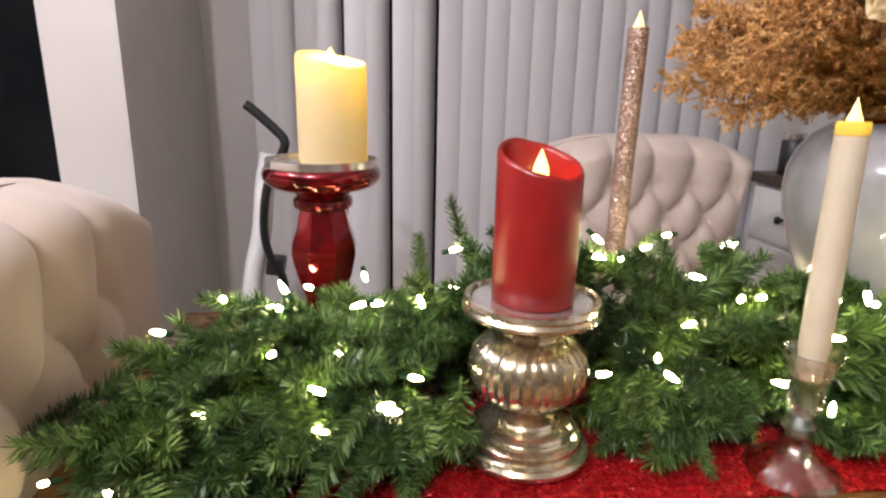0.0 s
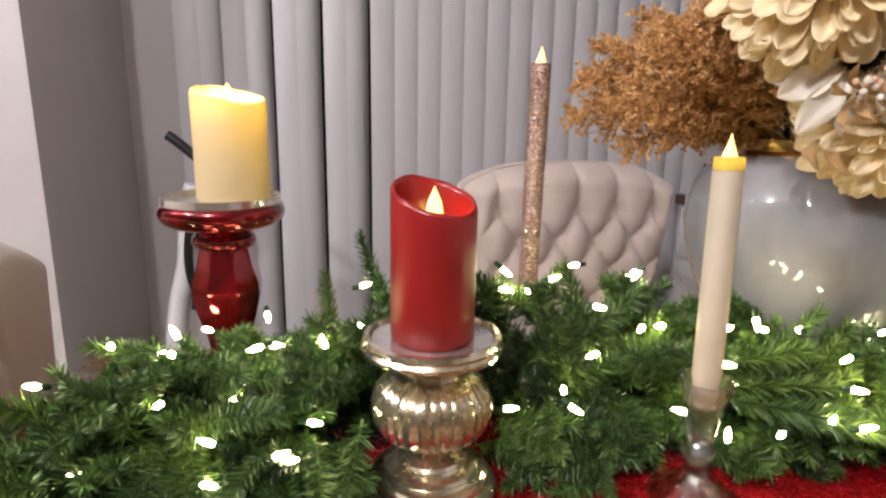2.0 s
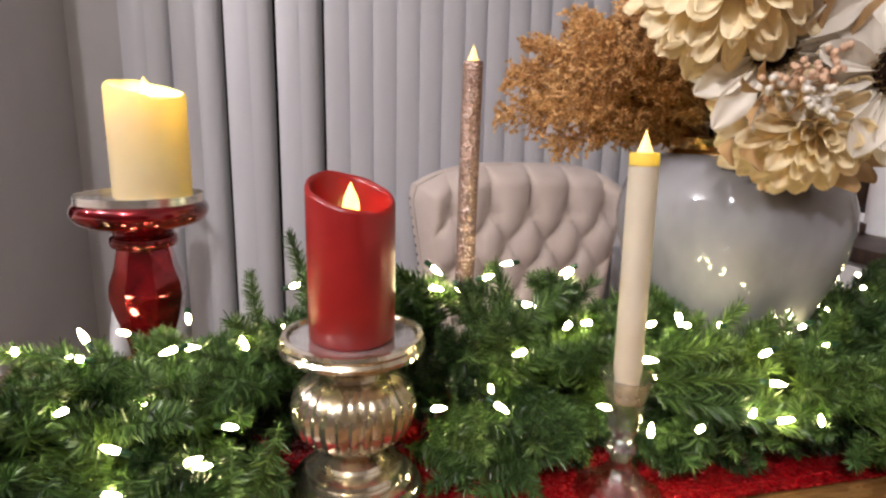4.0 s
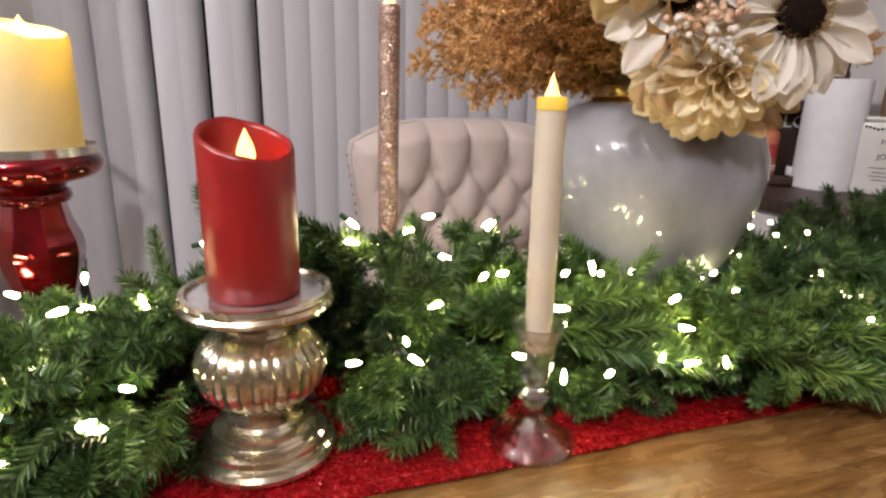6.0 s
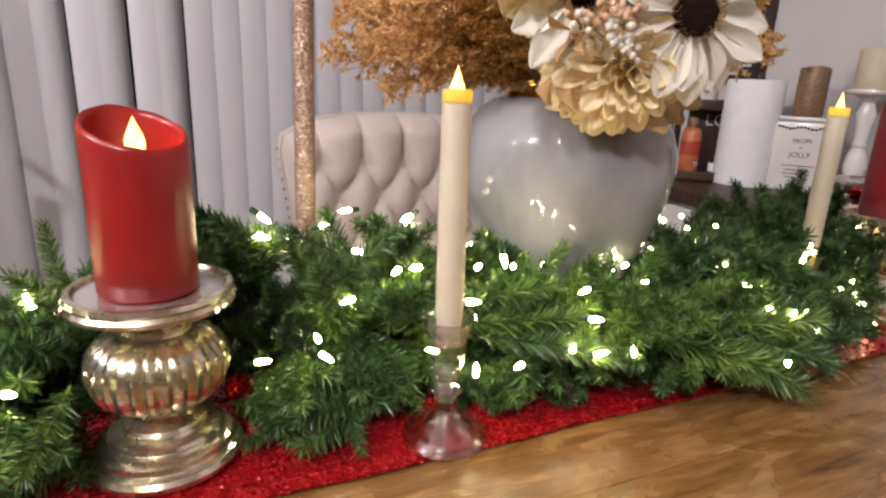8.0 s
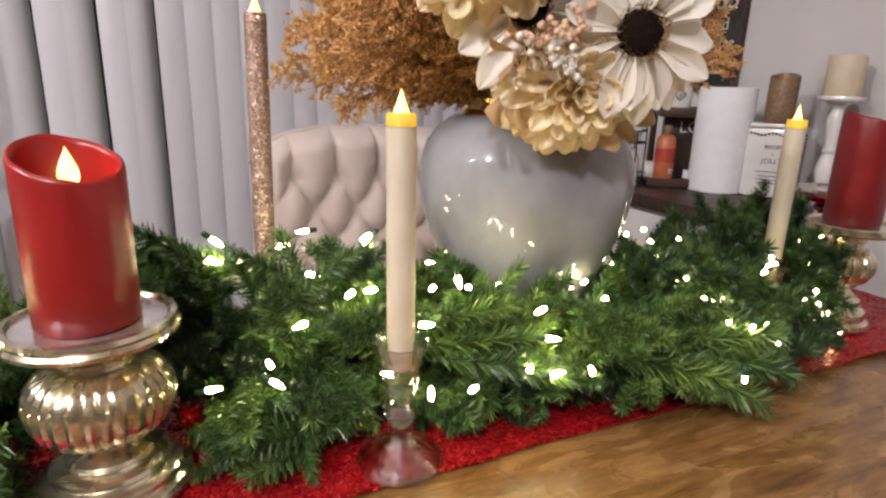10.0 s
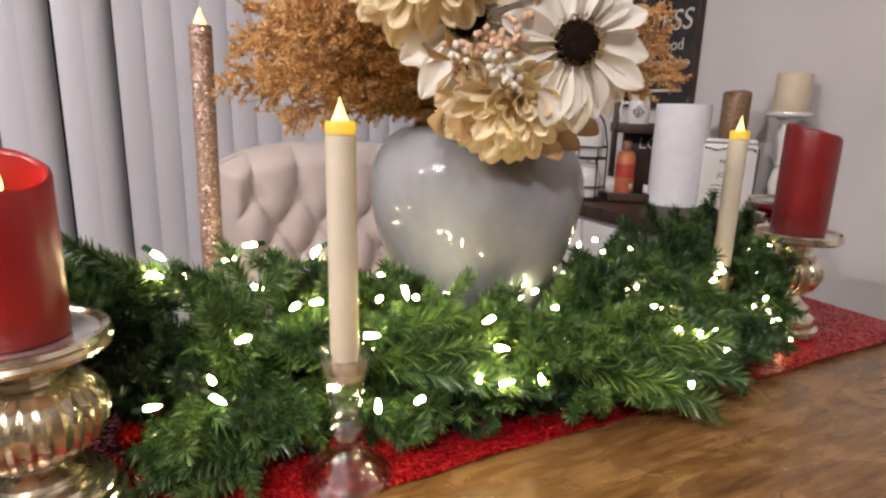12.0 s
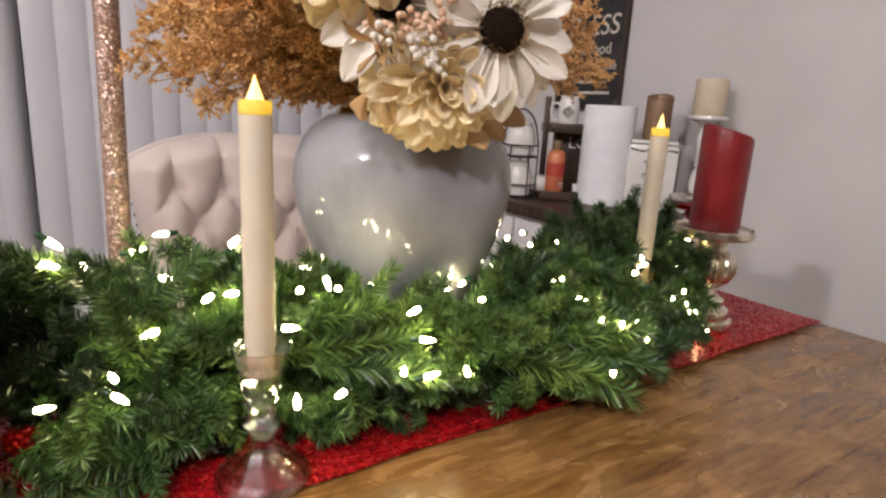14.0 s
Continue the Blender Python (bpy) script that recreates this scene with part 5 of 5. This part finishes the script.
def garland(name, label, x0, x1, count, material, keep, skirt, inner):
    g = thing(name, ((x0 + x1) / 2, 1.02, RUN), label, "garland", "fir garlands")
    inv = g.matrix_basis.inverted()
    kinds = [np_mesh("sprig", v, f, material) for v, f in KINDS]
    poses, tries, left = [], 0, 0
    while len(poses) < count and tries < count * 30:
        tries += 1
        if left <= 0:
            bx, bphi, left, breach = rng.uniform(x0, x1), rng.triangular(-12, 195, 55), rng.randint(5, 8), rng.uniform(0.78, 1.10)
            blean = rng.gauss(0, 0.85)
        left -= 1
        x = min(x1, max(x0, bx + rng.gauss(0, 0.015)))
        yc, rf, rb, rz = shape_at(x)
        phi = bphi + rng.gauss(0, 8)
        reach = breach * rng.uniform(0.88, 1.04)
        a = radians(phi)
        ry = rf if phi < 90 else rb
        end = Vector((x + rng.gauss(0, 0.045), yc - ry * reach * math.cos(a), TOP + 0.022 + max(-0.006, (rz - 0.012) * reach * math.sin(a))))
        k = rng.randrange(len(KINDS))
        ln = LENGTHS[k] * rng.uniform(0.72, 0.98)
        core = Vector((x + rng.gauss(0, 0.02), yc + 0.02, TOP + 0.035))
        d = (end - core).normalized()
        d = (d + Vector((blean + rng.gauss(0, 0.30), rng.gauss(-0.1, 0.2), rng.gauss(0, 0.2)))).normalized()
        base = end - d * ln
        if base.z < TOP + 0.012:
            base.z = TOP + 0.012
        if end.z < TOP + 0.016:
            end.z = TOP + 0.016
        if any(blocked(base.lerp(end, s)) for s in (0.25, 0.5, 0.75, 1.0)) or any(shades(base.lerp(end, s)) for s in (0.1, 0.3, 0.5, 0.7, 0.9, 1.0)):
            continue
        poses.append((end.y - 0.5 * (end.z - TOP), k, sprig_pose(base, end, rng.uniform(0, 6.28), LENGTHS[k])))
    low, tries = 0, 0
    while low < skirt and tries < skirt * 40:
        tries += 1
        x = rng.uniform(x0, x1)
        front = float(np.interp(x, (0.12, 0.30, 0.49, 0.62, 0.75, 0.86, 1.05, 1.12, 1.2, 1.43), (0.935, 0.900, 0.905, 0.945, 0.928, 0.918, 0.932, 0.875, 0.90, 0.925)))
        k = rng.randrange(len(KINDS))
        ln = LENGTHS[k] * rng.uniform(0.75, 1.0)
        end = Vector((x, front + rng.uniform(0.0, 0.075), TOP + rng.uniform(0.016, 0.062)))
        d = Vector((rng.gauss(0, 0.45), -1.0, rng.uniform(-0.55, 0.05))).normalized()
        base = end - d * ln
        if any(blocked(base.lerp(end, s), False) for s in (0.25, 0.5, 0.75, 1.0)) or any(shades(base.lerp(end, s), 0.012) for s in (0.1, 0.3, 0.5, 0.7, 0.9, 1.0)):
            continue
        low += 1
        poses.append((0.5 + end.y * 0.2, k, sprig_pose(base, end, rng.uniform(0, 6.28), LENGTHS[k])))
    poses.sort(key=lambda p: p[0])
    for _, k, m in poses[:keep]:
        part("sprig", kinds[k], None, g, m=inv @ m)
    vs, fs, n = [], [], 0
    for _, k, m in poses[keep:]:
        v, f = KINDS[k]
        mm = np.array(inv @ m)
        vs.append(v @ mm[:3, :3].T + mm[:3, 3])
        fs.append(f + n)
        n += len(v)
    if vs:
        tagged(part("rear_fir", np_mesh("rear_fir", np.concatenate(vs), np.concatenate(fs), material), None, g, "mass of green fir sprigs"), kind="stuff")
    # inner twigs close to the spine, their colour darkened for the gaps' shade
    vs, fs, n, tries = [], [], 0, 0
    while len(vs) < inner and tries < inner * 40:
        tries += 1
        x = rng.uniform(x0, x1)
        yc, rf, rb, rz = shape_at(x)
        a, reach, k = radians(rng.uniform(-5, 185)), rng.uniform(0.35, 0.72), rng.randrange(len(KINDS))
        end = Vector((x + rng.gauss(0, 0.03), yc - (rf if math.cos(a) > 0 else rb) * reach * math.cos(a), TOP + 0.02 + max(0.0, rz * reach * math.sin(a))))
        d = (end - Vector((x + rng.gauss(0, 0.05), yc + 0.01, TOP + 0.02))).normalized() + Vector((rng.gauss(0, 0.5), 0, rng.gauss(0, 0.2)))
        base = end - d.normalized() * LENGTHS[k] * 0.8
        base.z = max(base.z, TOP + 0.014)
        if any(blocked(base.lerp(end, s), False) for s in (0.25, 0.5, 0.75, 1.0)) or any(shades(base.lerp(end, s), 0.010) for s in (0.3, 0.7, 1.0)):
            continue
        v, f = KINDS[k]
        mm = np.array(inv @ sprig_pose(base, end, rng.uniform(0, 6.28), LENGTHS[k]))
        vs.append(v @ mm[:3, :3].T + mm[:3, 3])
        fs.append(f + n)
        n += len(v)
    tagged(part("inner_fir", np_mesh("inner_fir", np.concatenate(vs), np.concatenate(fs), FIRSHADE), None, g, "inner fir twigs, coloured dark as shade between the sprigs"), kind="stuff")
    line = [inv @ Vector((x, shape_at(x)[0] + 0.02, TOP + 0.03)) for x in np.linspace(x0 + 0.03, x1 - 0.03, 24)]
    part("spine", tube(line, 0.006, 7), STEM, g, "twisted wire spine")
    return g, inv


ga, inva = garland("fir_garland", "thick green artificial fir garland along the runner", 0.205, 1.19, 490, FIR, 300, 190, 350)
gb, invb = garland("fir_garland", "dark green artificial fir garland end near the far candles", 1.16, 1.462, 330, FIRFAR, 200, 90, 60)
longs = [np_mesh("long_sprig", v, f, FIR) for v, f in LONG]
for base, tip, k in (((1.02, 0.955, 0.835), (1.165, 0.845, 0.800), 0), ((1.04, 0.96, 0.85), (1.215, 0.885, 0.835), 0), ((1.00, 0.955, 0.83), (1.110, 0.850, 0.800), 1), ((1.05, 0.95, 0.83), (1.20, 0.85, 0.815), 1), ((1.08, 0.96, 0.84), (1.235, 0.90, 0.812), 1),
                     ((1.06, 0.97, 0.86), (1.225, 0.875, 0.845), 0), ((1.03, 0.95, 0.83), (1.185, 0.86, 0.825), 0), ((1.07, 0.95, 0.83), (1.215, 0.865, 0.800), 0), ((0.86, 0.985, 0.84), (0.935, 0.962, 0.908), 1), ((0.88, 0.975, 0.83), (0.965, 0.950, 0.888), 1), ((0.95, 0.955, 0.82), (0.985, 0.945, 0.878), 1), ((1.09, 0.975, 0.84), (1.035, 0.955, 0.905), 1), ((1.10, 0.98, 0.85), (1.075, 0.962, 0.915), 1), ((0.78, 1.00, 0.86), (0.905, 0.935, 0.885), 0), ((0.80, 0.985, 0.84), (0.93, 0.925, 0.86), 0), ((0.84, 0.97, 0.83), (0.955, 0.905, 0.835), 1),
                     ((0.535, 1.168, 0.865), (0.502, 1.165, 0.957), 1), ((0.475, 1.13, 0.85), (0.455, 1.13, 0.925), 1), ((0.29, 0.98, 0.82), (0.195, 0.905, 0.805), 1), ((0.33, 0.96, 0.82), (0.255, 0.885, 0.790), 1), ((0.41, 0.97, 0.82), (0.355, 0.895, 0.785), 1), ((0.20, 1.02, 0.81), (0.145, 0.95, 0.79), 1), ((0.24, 1.0, 0.80), (0.175, 0.925, 0.775), 0), ((0.70, 0.99, 0.80), (0.715, 0.925, 0.762), 1)):
    part("long_sprig", longs[k], None, ga, m=inva @ sprig_pose(base, tip, rng.uniform(0, 6.28), (0.17, 0.15)[k]))
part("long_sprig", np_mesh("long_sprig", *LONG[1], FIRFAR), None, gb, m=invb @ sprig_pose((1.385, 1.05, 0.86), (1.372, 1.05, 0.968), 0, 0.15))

# ---- string lights in the fir ----
lights = thing("string_lights", (0.6, 1.04, RUN), "string of faceted warm-white lamps wound through the garland", "string lights")
invl = lights.matrix_basis.inverted()
big = mesh("bulb", *lathe(((0.0020, 0), (0.0030, 0.002), (0.0035, 0.005), (0.0033, 0.010), (0.0026, 0.014), (0.0014, 0.0175), (0.0004, 0.0185)), 10), BULB, True, 20)
tiny = mesh("bulb", *lathe(((0.0018, 0), (0.0029, 0.0015), (0.0032, 0.004), (0.0026, 0.0075), (0.0008, 0.0095)), 10), FAIRY, True, 20)
cap = mesh("socket", *lathe(((0.0026, -0.011), (0.0034, -0.010), (0.0036, -0.001), (0.0028, 0.0008)), 10), SOCKET)
def place_bulb(p, me):
    p = Vector(p)
    d = Vector((rng.gauss(0, 0.8), rng.gauss(-0.35, 0.3), rng.gauss(0.15, 0.35))).normalized()
    m = invl @ frame_at(p - d * 0.008, d) @ Matrix.Scale(0.82, 4)
    b = part("bulb", me, None, lights, m=m)
    part("socket", cap, None, b)


for p in NEAR + MEASURED:
    place_bulb(p, big if 0.16 < p[0] < 1.0 else tiny)
for p in FAR:
    place_bulb(p, tiny)
ln = [invl @ Vector((x, shape_at(x)[0] + 0.03 * math.sin(31 * x), TOP + 0.05 + 0.012 * math.sin(23 * x))) for x in np.linspace(0.2, 1.42, 90)]
part("wire", tube(ln, 0.0012, 5), SOCKET, lights, "green wire")

ornament = thing("bauble", (BAUBLE.x, BAUBLE.y, RUN), "small red glitter bauble under the fir", "bauble")
part("ball", lathe([(max(0.0006, 0.014 * math.sin(math.pi * i / 12)), 0.014 - 0.014 * math.cos(math.pi * i / 12)) for i in range(13)], 24), SEQUIN, ornament)
part("cap", lathe(((0.004, 0.0275), (0.004, 0.031), (0.001, 0.032)), 12), NECKGOLD, ornament, "gold cap")
